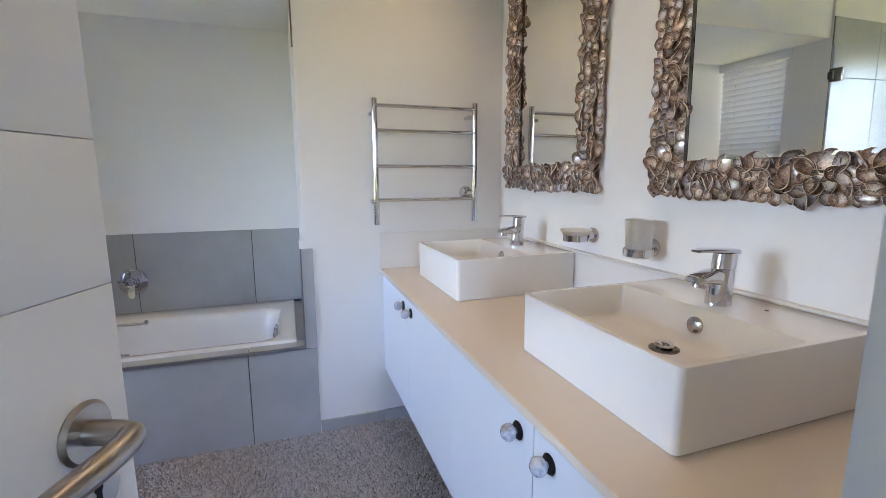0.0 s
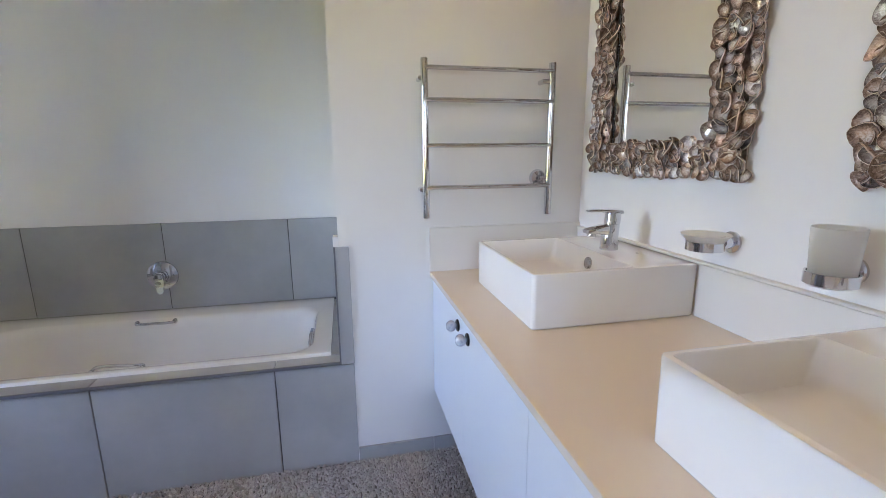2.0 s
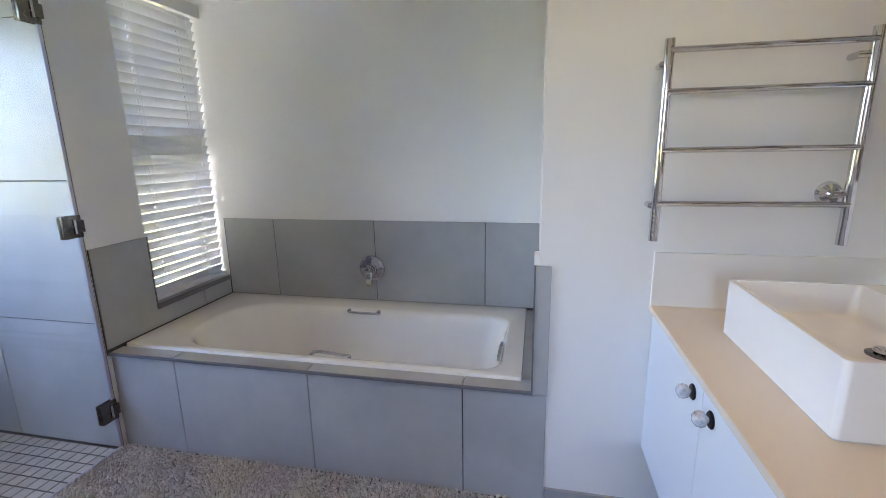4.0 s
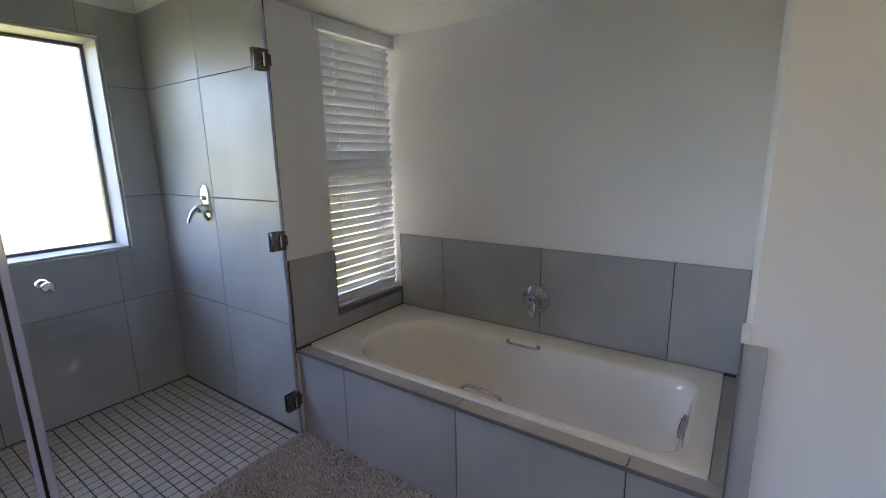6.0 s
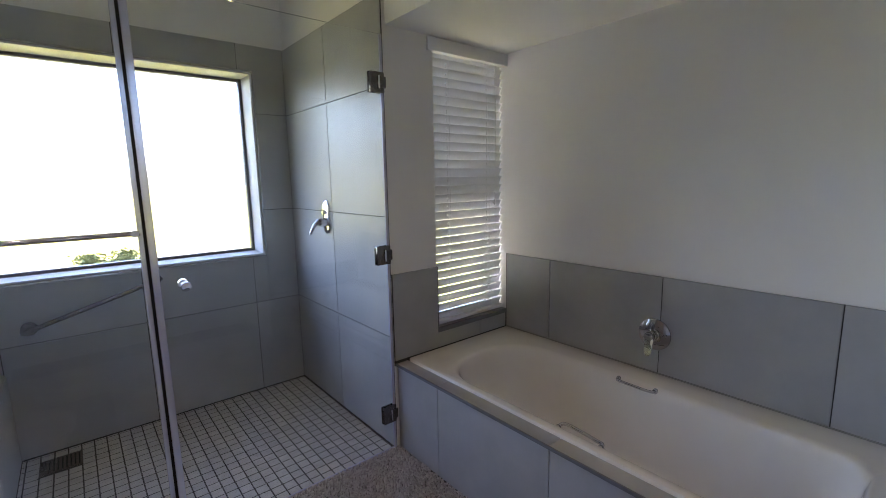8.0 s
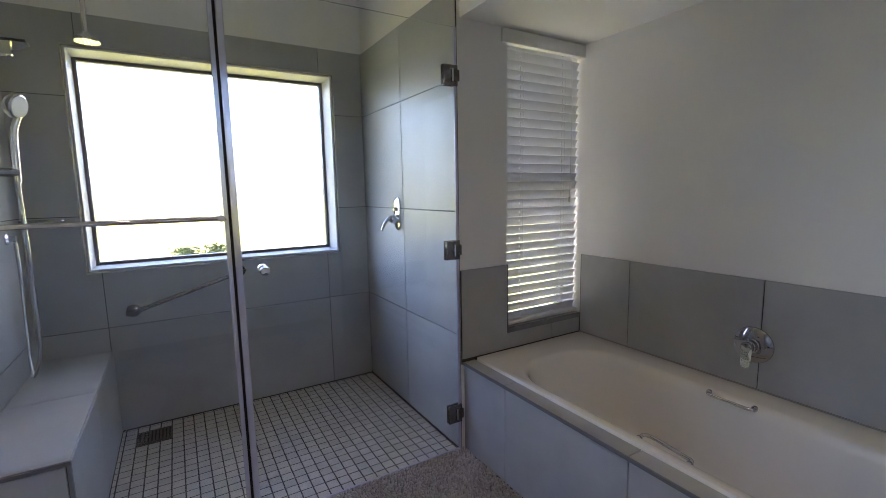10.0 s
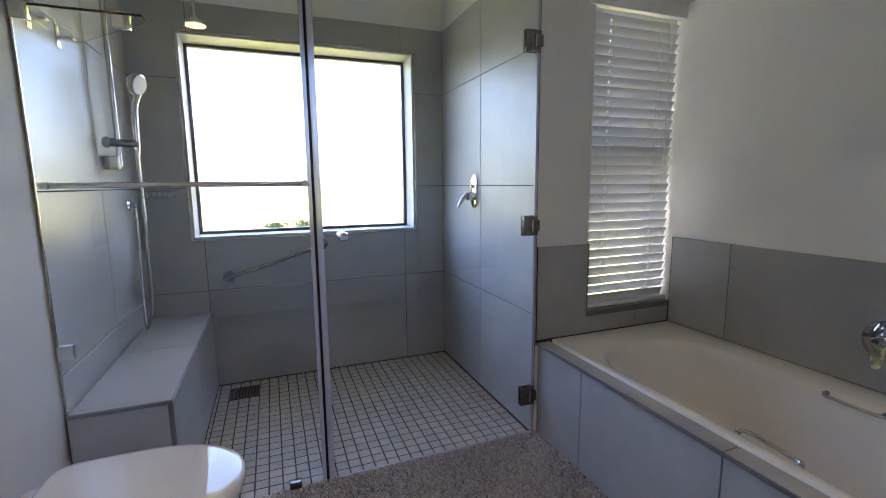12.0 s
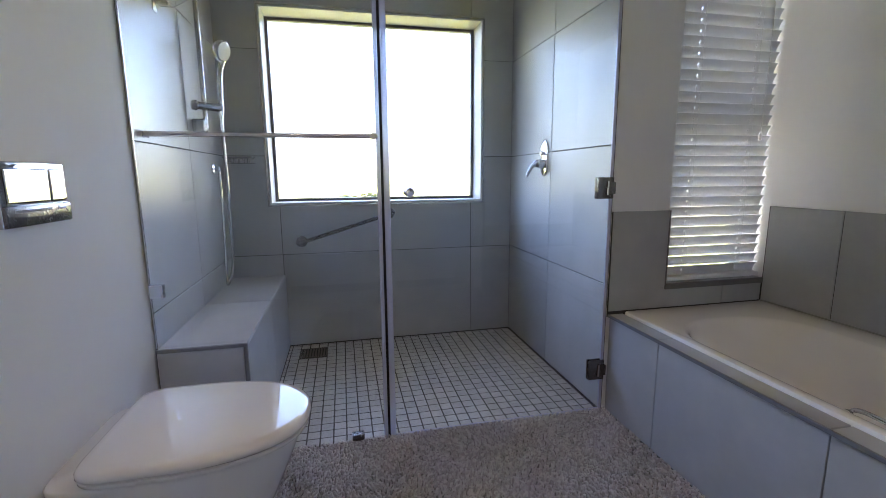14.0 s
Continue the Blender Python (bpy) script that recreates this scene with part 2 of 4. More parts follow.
def tube(points, r, seg=12, bm=None):
    pts = [Vector(p) for p in points]
    loops, up = [], None
    for i, p in enumerate(pts):
        d = (pts[min(i + 1, len(pts) - 1)] - pts[max(i - 1, 0)]).normalized()
        if up is None:
            up = Vector((0, 0, 1)) if abs(d.z) < 0.9 else Vector((1, 0, 0))
        up = (up - d * up.dot(d)).normalized()
        rr = r[i] if isinstance(r, (list, tuple)) else r
        loops.append(ring(p, rr, d, seg, up))
    return loft(loops, bm)


def arc(points, n=6):
    """A smooth line through control points."""
    p = [Vector(q) for q in points]
    p = [2 * p[0] - p[1], *p, 2 * p[-1] - p[-2]]
    out = []
    for i in range(1, len(p) - 2):
        for k in range(n):
            t = k / n
            out.append(0.5 * ((2 * p[i]) + (p[i + 1] - p[i - 1]) * t + (2 * p[i - 1] - 5 * p[i] + 4 * p[i + 1] - p[i + 2]) * t * t + (3 * p[i] - p[i - 1] - 3 * p[i + 1] + p[i + 2]) * t ** 3))
    return out + [p[-2]]


def rrect(x0, y0, x1, y1, r, z, k=6):
    """A rounded rectangle at height z."""
    r = min(r, (x1 - x0) / 2 - 1e-4, (y1 - y0) / 2 - 1e-4)
    out = []
    for cx, cy, a in ((x1 - r, y1 - r, 0), (x0 + r, y1 - r, 90), (x0 + r, y0 + r, 180), (x1 - r, y0 + r, 270)):
        for i in range(k + 1):
            t = radians(a + 90 * i / k)
            out.append(Vector((cx + r * math.cos(t), cy + r * math.sin(t), z)))
    return out


def tub_loop(x0, y0, x1, y1, rl, rr, z, k=10):
    """A rounded rectangle with wide corners at its low-x end and tighter ones at the other."""
    out = []
    for cx, cy, a, r in ((x1 - rr, y1 - rr, 0, rr), (x0 + rl, y1 - rl, 90, rl), (x0 + rl, y0 + rl, 180, rl), (x1 - rr, y0 + rr, 270, rr)):
        for i in range(k + 1):
            t = radians(a + 90 * i / k)
            out.append(Vector((cx + r * math.cos(t), cy + r * math.sin(t), z)))
    return out


def wall(name, boxes, mat=PAINT, label="", category="wall"):
    bm = bmesh.new()
    for lo, hi in boxes:
        box(lo, hi, bm=bm)
    return tagged(part(name, bm, mat), label or "smooth off-white painted plaster wall", category, kind="structure")


TILE_MESH = {}


def tile_mesh(w, h, d, mat, chamfer=0.0015):
    key = (round(w, 3), round(h, 3), mat.name)
    if key not in TILE_MESH:
        c = chamfer
        v = [(0, 0, 0), (w, 0, 0), (w, h, 0), (0, h, 0), (0, 0, d - c), (w, 0, d - c), (w, h, d - c), (0, h, d - c), (c, c, d), (w - c, c, d), (w - c, h - c, d), (c, h - c, d)]
        f = [(8, 9, 10, 11)] + [(a, (a + 1) % 4, (a + 1) % 4 + 4, a + 4) for a in range(4)] + [(a + 4, (a + 1) % 4 + 4, (a + 1) % 4 + 8, a + 8) for a in range(4)]
        me = bpy.data.meshes.new("tile")
        me.from_pydata(v, [], f)
        me.materials.append(mat)
        TILE_MESH[key] = me
    return TILE_MESH[key]


def tile_field(parent, origin, u, v, us, vs, holes=(), mat=TILE, depth=0.008, gap=0.004, name="tile"):
    """Tiles between joint lines us and vs on the plane through origin; tiles that meet a hole are cut round it."""
    o, u, v = Vector(origin), Vector(u), Vector(v)
    n = u.cross(v)
    g = gap / 2
    for a0, a1 in zip(us, us[1:]):
        for b0, b1 in zip(vs, vs[1:]):
            rects = [(a0 + g, b0 + g, a1 - g, b1 - g)]
            cut = False
            for h0, k0, h1, k1 in holes:
                out = []
                for x0, y0, x1, y1 in rects:
                    if h1 <= x0 or h0 >= x1 or k1 <= y0 or k0 >= y1:
                        out.append((x0, y0, x1, y1))
                        continue
                    cut = True
                    if h0 > x0:
                        out.append((x0, y0, h0, y1))
                    if h1 < x1:
                        out.append((h1, y0, x1, y1))
                    if k0 > y0:
                        out.append((max(x0, h0), y0, min(x1, h1), k0))
                    if k1 < y1:
                        out.append((max(x0, h0), k1, min(x1, h1), y1))
                rects = [r for r in out if r[2] - r[0] > 0.004 and r[3] - r[1] > 0.004]
            if not rects:
                continue
            m = Matrix((u, v, n)).transposed().to_4x4()
            if not cut:
                x0, y0, x1, y1 = rects[0]
                ob = new(name, tile_mesh(x1 - x0, y1 - y0, depth, mat))
            else:
                x0, y0 = rects[0][0], rects[0][1]
                bm = bmesh.new()
                for p0, q0, p1, q1 in rects:
                    box((p0 - x0, q0 - y0, 0), (p1 - x0, q1 - y0, depth), bm=bm)
                me = bpy.data.meshes.new(name)
                bm.to_mesh(me)
                bm.free()
                me.materials.append(mat)
                ob = new(name, me)
            m.translation = o + u * x0 + v * y0
            ob.matrix_basis = m
            ob.parent = parent


# ---- the large structure ----
XE, YN, YB, YS = 1.14, 2.852, 3.66, 1.035      # vanity wall, rail wall, bath back wall, toilet wall
XG, XB, XW = -1.65, -2.82, -1.644              # glass plane, shower back wall, blind wall
YR, ZC, ZT, ZS = 2.836, 2.62, 2.20, 2.06       # shower side wall, ceiling, tile top, alcove soffit
AX = 0.165                                     # right side of the bath alcove
WY0, WY1, WZ0, WZ1 = 1.285, 2.622, 0.908, 2.038  # shower window
BY, BZ = 3.12, 0.567                           # blind window: side and sill

tagged(part("ground", box((-600, -600, -1.6), (600, 600, -1.2)), GRASS), "sunlit yellow-green lawn outside the windows", "ground", kind="structure")
floor = tagged(part("floor", box((XG, -1.6, -0.1), (1.13, 3.65, 0.0)), GROUT), "dark grey screed floor under the rug", "floor", kind="structure")
shower_floor = tagged(part("floor_shower", box((-3.0, 0.9, -0.12), (XG, 2.99, -0.0012)), MGROUT), "shower floor with dark grouted mosaic", "floor", kind="structure")
tagged(part("ceiling", box((-3.15, -1.7, ZC), (1.35, 3.9, ZC + 0.15)), CEIL), "plain white painted ceiling", "ceiling", kind="structure")

wall("wall_east", [((XE, 0.985, -0.1), (XE + 0.2, 3.85, ZC))])
wall_north = wall("wall_north", [((AX, YN, -0.1), (XE, 3.85, ZC)), ((XW, YN, ZS), (AX, YB, ZC))], label="off-white plaster wall with bath alcove bulkhead")
wall_bath = wall("wall_bath_back", [((-1.85, YB, -0.1), (AX, 3.85, ZC))], label="white plaster wall behind the bath, tiled below")
wall_west = wall("wall_west", [((-1.85, YR, -0.1), (XW, BY, ZC)), ((-1.85, BY, -0.1), (XW, YB, BZ)), ((-1.85, BY, ZS), (XW, YB, ZC))], label="off-white plaster wall with a tall window by the bath")
wall_side = wall("wall_shower_side", [((-3.1, YR, -0.1), (-1.85, YR + 0.2, ZC))], label="shower wall tiled grey, white plaster above")
wall_back = wall("wall_shower_back", [((-3.1, 0.85, -0.1), (XB, WY0, ZC)), ((-3.1, WY1, -0.1), (XB, YR, ZC)), ((-3.1, WY0, -0.1), (XB, WY1, WZ0)), ((-3.1, WY0, WZ1), (XB, WY1, ZC))], label="shower wall tiled grey round a large window")
wall_south = wall("wall_south", [((XB, 0.85, -0.1), (-0.42, YS, ZC)), ((-0.57, 0.4, -0.1), (-0.42, 0.85, ZC))], label="off-white plaster wall behind the toilet, tiled in the shower")
wall("wall_passage", [((0.515, -1.6, -0.1), (XE + 0.2, 0.985, ZC))])
# hall out of view, closed in; its opening is added for sky light
wall("wall_hall", [((-1.6, -1.6, -0.1), (-1.4, 0.85, ZC)), ((-1.4, 0.4, -0.1), (-0.57, 0.55, ZC)), ((-1.4, -1.75, -0.1), (-0.45, -1.6, ZC)), ((0.3, -1.75, -0.1), (0.515, -1.6, ZC)), ((-0.45, -1.75, -0.1), (0.3, -1.6, 1.1)), ((-0.45, -1.75, 1.98), (0.3, -1.6, ZC))])


def downlight(x, y):
    t = thing("downlight", (x, y, 2.62), "small round recessed ceiling downlight with white rim", "ceiling light", "ceiling downlights")
    part("rim", lathe((x, y, 2.62), (0, 0, -1), [(0.045, 0), (0.045, 0.004), (0.034, 0.006), (0.034, 0.0)], 28), PVC, t, smooth=40)


for lx, ly, watts in DOWNLIGHTS:
    downlight(lx, ly)


# ---- shower window ----
def shower_window():
    bm = bmesh.new()
    w, x0, x1 = 0.027, -3.03, -2.985
    box((x0, WY0, WZ0), (x1, WY0 + w, WZ1), 0.003, bm=bm)
    box((x0, WY1 - w, WZ0), (x1, WY1, WZ1), 0.003, bm=bm)
    box((x0, WY0 + w, WZ0), (x1, WY1 - w, WZ0 + w), 0.003, bm=bm)
    box((x0, WY0 + w, WZ1 - w), (x1, WY1 - w, WZ1), 0.003, bm=bm)
    win = thing("window_1", (-3.0, (WY0 + WY1) / 2, WZ0), "large fixed window in a charcoal aluminium frame", "window")
    win["kind"] = "structure"
    part("window_frame", bm, FRAME, win)
    pane = part("pane", box((-3.012, WY0 + w, WZ0 + w), (-3.006, WY1 - w, WZ1 - w)), GLASS, win)
    pane.visible_shadow = False
    rev = bmesh.new()
    t = 0.009
    box((x1, WY0, WZ0), (XB + 0.009, WY1, WZ0 + t), bm=rev)
    box((x1, WY0, WZ1 - t), (XB + 0.009, WY1, WZ1), bm=rev)
    box((x1, WY0, WZ0 + t), (XB + 0.009, WY0 + t, WZ1 - t), bm=rev)
    box((x1, WY1 - t, WZ0 + t), (XB + 0.009, WY1, WZ1 - t), bm=rev)
    part("reveal", rev, REVEAL, win, "pale tiled reveal")
    for i, (lo, hi) in enumerate((((WY0 - 0.012, WZ0 - 0.012), (WY1 + 0.012, WZ0)), ((WY0 - 0.012, WZ1), (WY1 + 0.012, WZ1 + 0.012)), ((WY0 - 0.012, WZ0), (WY0, WZ1)), ((WY1, WZ0), (WY1 + 0.012, WZ1)))):
        part("edge_trim", box((XB + 0.001, lo[0], lo[1]), (XB + 0.012, hi[0], hi[1]), 0.002), STEEL, win)


shower_window()


def bath_window():
    win = thing("window_2", (-1.8, 3.39, BZ), "tall narrow window in a charcoal aluminium frame behind a blind", "window")
    win["kind"] = "structure"
    bm = bmesh.new()
    w, x0, x1 = 0.04, -1.82, -1.775
    z1, y0, y1 = ZS, BY, YB
    box((x0, y0, BZ), (x1, y0 + w, z1), 0.003, bm=bm)
    box((x0, y1 - w, BZ), (x1, y1, z1), 0.003, bm=bm)
    box((x0, y0 + w, BZ), (x1, y1 - w, BZ + w), 0.003, bm=bm)
    box((x0, y0 + w, z1 - w), (x1, y1 - w, z1), 0.003, bm=bm)
    part("window_frame", bm, FRAME, win)
    part("transom", box((x0, y0 + w, 1.27), (x1, y1 - w, 1.37), 0.003), FRAME, win)
    for a, b in ((BZ + w, 1.27), (1.37, z1 - w)):
        pane = part("pane", box((-1.80, y0 + w, a), (-1.795, y1 - w, b)), GLASS, win)
        pane.visible_shadow = False
    part("window_sill", box((-1.775, y0, BZ), (XW + 0.012, y1, BZ + 0.016), 0.003), TILE, win, "grey tiled sill")
    part("edge_trim", box((XW, y0 - 0.004, BZ - 0.008), (XW + 0.014, y1, BZ + 0.018), 0.003), TRIM, win, "dark grey edging strip")


bath_window()


# ---- venetian blind ----
def venetian_blind():
    y0, y1, xc = BY + 0.008, YB - 0.006, -1.685
    b = thing("venetian_blind", (xc, 3.39, BZ + 0.02), "white venetian blind with tilted slats over the bath window", "blind")
    part("valance", box((-1.668, BY - 0.034, ZS - 0.070), (-1.634, YB - 0.002, ZS - 0.005), 0.002), PVC, b)
    pitch, tilt = 0.0455, radians(66)
    n = int((ZS - 0.045 - (BZ + 0.06)) / pitch) + 1
    holes = (y0 + 0.115, y1 - 0.115)          # cord holes routed through every slat
    me = None
    for i in range(n):
        z = BZ + 0.065 + pitch * i
        if me is None:
            def strip(bm, ya, yb, s0, s1):
                prof = [(s0 + (s1 - s0) * k / 6) for k in range(7)]
                prof = [(q * 0.025, 0.0055 * (1 - q * q)) for q in prof]
                loop = prof + [(x, h - 0.0024) for x, h in prof[::-1]]
                loft([[Vector((px, y, pz)) for px, pz in loop] for y in (ya, yb)], bm)
            bm = bmesh.new()
            edge = y0
            for hy in holes:
                strip(bm, edge, hy - 0.0018, -1, 1)
                strip(bm, hy - 0.0018, hy + 0.0018, -1, -0.2)
                strip(bm, hy - 0.0018, hy + 0.0018, 0.2, 1)
                edge = hy + 0.0018
            strip(bm, edge, y1, -1, 1)
            bmesh.ops.rotate(bm, verts=bm.verts[:], cent=(0, 0, 0), matrix=Matrix.Rotation(-tilt, 3, "Y"))
            ob = part("slat", bm, SLAT, b, smooth=30)
            me = ob.data
        else:
            ob = new("slat", me)
            ob.parent = b
            ob.matrix_parent_inverse = Matrix.Translation(b.location).inverted()
        ob.matrix_basis = pose(xc, 0, z, 0, random.uniform(-0.6, 0.6), 0)
    part("bottom_rail", box((xc - 0.025, y0, BZ + 0.022), (xc + 0.025, y1, BZ + 0.042), 0.004), PVC, b)
    for y in holes:
        part("lift_cord", tube([(xc, y, BZ + 0.04), (xc, y, ZS - 0.06)], 0.0008, 6), PVC, b)
        for dx in (-0.014, 0.014):
            part("ladder_cord", tube([(xc + dx, y + 0.006, BZ + 0.04), (xc + dx, y + 0.006, ZS - 0.06)], 0.0006, 6), PVC, b)
    part("tilt_cord", tube(arc([(-1.632, y0 + 0.42, ZS - 0.075), (-1.628, y0 + 0.425, 1.7), (-1.63, y0 + 0.42, 1.25)], 4), 0.0015, 6), PVC, b)
    part("cord_knob", lathe((-1.63, y0 + 0.42, 1.22), (0, 0, 1), [(0.002, 0.035), (0.006, 0.03), (0.008, 0.01), (0.006, 0.0)], 10), PVC, b)


venetian_blind()


# ---- bath ----
def bath():
    b = thing("bathtub", (-0.75, 3.28, 0.0), "built-in white enamel bathtub set in a grey tiled surround", "bathtub")
    x0, x1, y0, y1, z = XW + 0.014, 0.112, 2.914, YB - 0.012, 0.474
    loops = [
        rrect(x0, y0, x1, y1, 0.012, z - 0.03, 10), rrect(x0, y0, x1, y1, 0.012, z - 0.004, 10),
        rrect(x0 + 0.001, y0 + 0.001, x1 - 0.001, y1 - 0.001, 0.012, z - 0.001, 10), rrect(x0 + 0.004, y0 + 0.004, x1 - 0.004, y1 - 0.004, 0.012, z, 10),
        tub_loop(x0 + 0.165, y0 + 0.038, x1 - 0.070, y1 - 0.118, 0.23, 0.10, z - 0.002),
        tub_loop(x0 + 0.178, y0 + 0.044, x1 - 0.077, y1 - 0.128, 0.23, 0.10, z - 0.006),
        tub_loop(x0 + 0.190, y0 + 0.049, x1 - 0.084, y1 - 0.138, 0.23, 0.10, z - 0.018),
        tub_loop(x0 + 0.205, y0 + 0.055, x1 - 0.093, y1 - 0.148, 0.22, 0.105, z - 0.05),
        tub_loop(x0 + 0.30, y0 + 0.08, x1 - 0.118, y1 - 0.16, 0.20, 0.12, z - 0.22),
        tub_loop(x0 + 0.40, y0 + 0.11, x1 - 0.15, y1 - 0.18, 0.16, 0.12, z - 0.34),
        tub_loop(x0 + 0.46, y0 + 0.15, x1 - 0.205, y1 - 0.22, 0.13, 0.11, z - 0.382),
        tub_loop(x0 + 0.66, y0 + 0.25, x1 - 0.40, y1 - 0.31, 0.05, 0.05, z - 0.392),
    ]
    part("tub", loft(loops, cap=(False, True)), ENAMEL, b, smooth=50)
    # grips on both long sides
    for y, s, xa, xb, za, rise in ((y1 - 0.136, -1, -0.822, -0.655, z - 0.020, 0.002), (y0 + 0.048, 1, -0.757, -0.585, z - 0.014, 0.010)):
        pts = arc([(xa, y, za), (xa + 0.004, y + s * 0.018, za + rise), (xa + 0.03, y + s * 0.024, za + rise * 1.3), ((xa + xb) / 2, y + s * 0.024, za + rise), (xb - 0.03, y + s * 0.023, za + rise * 0.5), (xb - 0.004, y + s * 0.017, za + rise * 0.6), (xb, y, za)], 5)
        g = part("grip", tube(pts, 0.0064, 14), CHROME, b, "slim chrome grip", smooth=40)
        for x in (xa, xb):
            part("grip_foot", lathe((x, y - s * 0.006, za), (0, s, 0), [(0.0125, 0), (0.0125, 0.008), (0.010, 0.013), (0.0, 0.013)], 18), CHROME, g, smooth=40)
    part("sealant", box((x0, y1 - 0.004, z - 0.010), (x1, y1 + 0.005, z + 0.005), 0.002), SILICONE, b, "grey sealant bead")
    lean = Matrix.Translation((0.011, 3.25, z - 0.064)) @ Matrix.Rotation(radians(10), 4, "Y")
    def leaning(bm):
        bmesh.ops.transform(bm, matrix=lean, verts=bm.verts[:])
        return bm
    plate = part("overflow_plate", leaning(box((-0.010, -0.030, -0.036), (0.006, 0.030, 0.036), 0.005, 3)), CHROME, b, "chrome overflow plate", smooth=40)
    for dz in (-0.023, -0.006, 0.011):
        part("overflow_slot", leaning(box((-0.0115, -0.022, dz), (-0.009, 0.022, dz + 0.010), 0.0005, 1)), DARK, plate)
    part("waste", lathe((-0.20, 3.28, z - 0.392), (0, 0, 1), [(0.03, 0.0), (0.03, 0.004), (0.022, 0.006), (0.0, 0.006)], 24), CHROME, b, smooth=40)


bath()

surround = tagged(part("bath_surround", box((XW, YN + 0.004, -0.05), (0.20, 2.913, 0.452)), GROUT), "bath front clad in large grey tiles", "bath panel", kind="structure")
BX = [XW + 0.004, -1.322, -0.712, -0.097, 0.203]
tile_field(surround, (0, YN + 0.004, 0), (1, 0, 0), (0, 0, 1), BX, [0.008, 0.447])
tile_field(surround, (0, 0, 0.452), (1, 0, 0), (0, 1, 0), BX[:-1] + [0.15], [2.846, 2.915], depth=0.009)
part("end_ledge", box((0.1135, 2.913, 0.38), (AX - 0.006, YB - 0.009, 0.452)), GROUT, surround, "grey tiled ledge at the foot of the bath")
tile_field(surround, (0, 0, 0.452), (1, 0, 0), (0, 1, 0), [0.112, AX - 0.007], [2.916, 3.30, YB - 0.009], depth=0.012, gap=0.0015)
part("edge_trim", box((XW + 0.004, 2.838, 0.449), (0.15, 2.846, 0.462), 0.002), TRIM, surround, "dark grey edging strip")
strip = bmesh.new()
box((0.152, 2.842, 0.45), (0.203, YN, 0.915), 0.002, bm=strip)
part("end_strip", strip, TILE, wall_north, "grey tile strip at the alcove corner")
part("edge_trim", box((0.147, 2.838, 0.45), (0.153, 2.852, 0.915), 0.001), TRIM, wall_north)

part("corner_bead", box((0.158, YN - 0.004, 1.77), (0.1645, YN + 0.004, 2.05), 0.001), GUNMETAL, wall_north, "exposed dark metal corner bead")
part("plaster_nib", box((0.146, YN - 0.003, 0.915), (0.166, YN + 0.05, 0.952), 0.002), PAINT, wall_north)

# tiles round the bath
tile_field(wall_bath, (0, YB, 0), (1, 0, 0), (0, 0, 1), [XW + 0.009, -1.317, -0.712, -0.107, AX + 0.001], [0.474, 0.926])
tile_field(wall_west, (XW, 0, 0), (0, 1, 0), (0, 0, 1), [YR + 0.002, 3.43, YB - 0.010], [0.474, 0.918], holes=[(BY - 0.004, BZ - 0.008, 4, 3)])
part("edge_trim", box((XW, BY - 0.004, BZ + 0.018), (XW + 0.012, BY + 0.002, 0.918), 0.001), TRIM, wall_west)
tile_field(wall_north, (AX, 0, 0), (0, -1, 0), (0, 0, 1), [-(YB - 0.01), -(YN + 0.30), -(YN + 0.002)], [0.474, 0.66])
for bmx in (((0.203, YN - 0.011, 0.004), (0.513, YN, 0.076)), ((0.516, YN - 0.011, 0.004), (1.116, YN, 0.076))):
    part("skirting_tile", box(*bmx, 0.001), TILE, wall_north)


# ---- bath mixer on the wall ----
def bath_mixer():
    x, z, y = -0.733, 0.657, YB - 0.008
    t = thing("bath_mixer", (x, y, z), "round chrome bath mixer with a lever on grey tiles", "tap")
    dome = [(0.0, 0), (0.072, 0.0), (0.0735, 0.003), (0.072, 0.0065), (0.064, 0.0105), (0.052, 0.0150), (0.040, 0.0180), (0.034, 0.0190), (0.0, 0.0190)]
    part("wall_plate", lathe((x, y, z), (0, -1, 0), dome, 48), CHROME_DARKREFL, t, smooth=40)
    part("cartridge", lathe((x, y - 0.017, z), (0, -1, 0), [(0.029, 0), (0.029, 0.004), (0.0245, 0.006), (0.0245, 0.026), (0.022, 0.028), (0.022, 0.044), (0.017, 0.050), (0.0, 0.051)], 32), CHROME_DARKREFL, t, smooth=40)
    part("cover_cap", lathe((x + 0.050, y - 0.013, z - 0.004), (0.2, -1, 0), [(0.0045, 0), (0.004, 0.003), (0.0, 0.0035)], 14), STEEL, t, smooth=40)
    def blade(px, py, pz, hw, hh):
        return [Vector((px + hw * math.copysign(abs(math.cos(a)) ** 0.7, math.cos(a)), py + 0.55 * hh * math.sin(a), pz + hh * math.sin(a))) for a in (2 * math.pi * i / 20 for i in range(20))]
    lv = loft([blade(x, y - 0.048, z + 0.020, 0.010, 0.004), blade(x, y - 0.058, z + 0.010, 0.019, 0.012), blade(x + 0.003, y - 0.066, z - 0.012, 0.020, 0.010), blade(x + 0.008, y - 0.078, z - 0.040, 0.018, 0.006), blade(x + 0.012, y - 0.092, z - 0.064, 0.015, 0.004), blade(x + 0.013, y - 0.096, z - 0.072, 0.009, 0.002)])
    part("lever", lv, CHROME, t, smooth=60)


bath_mixer()


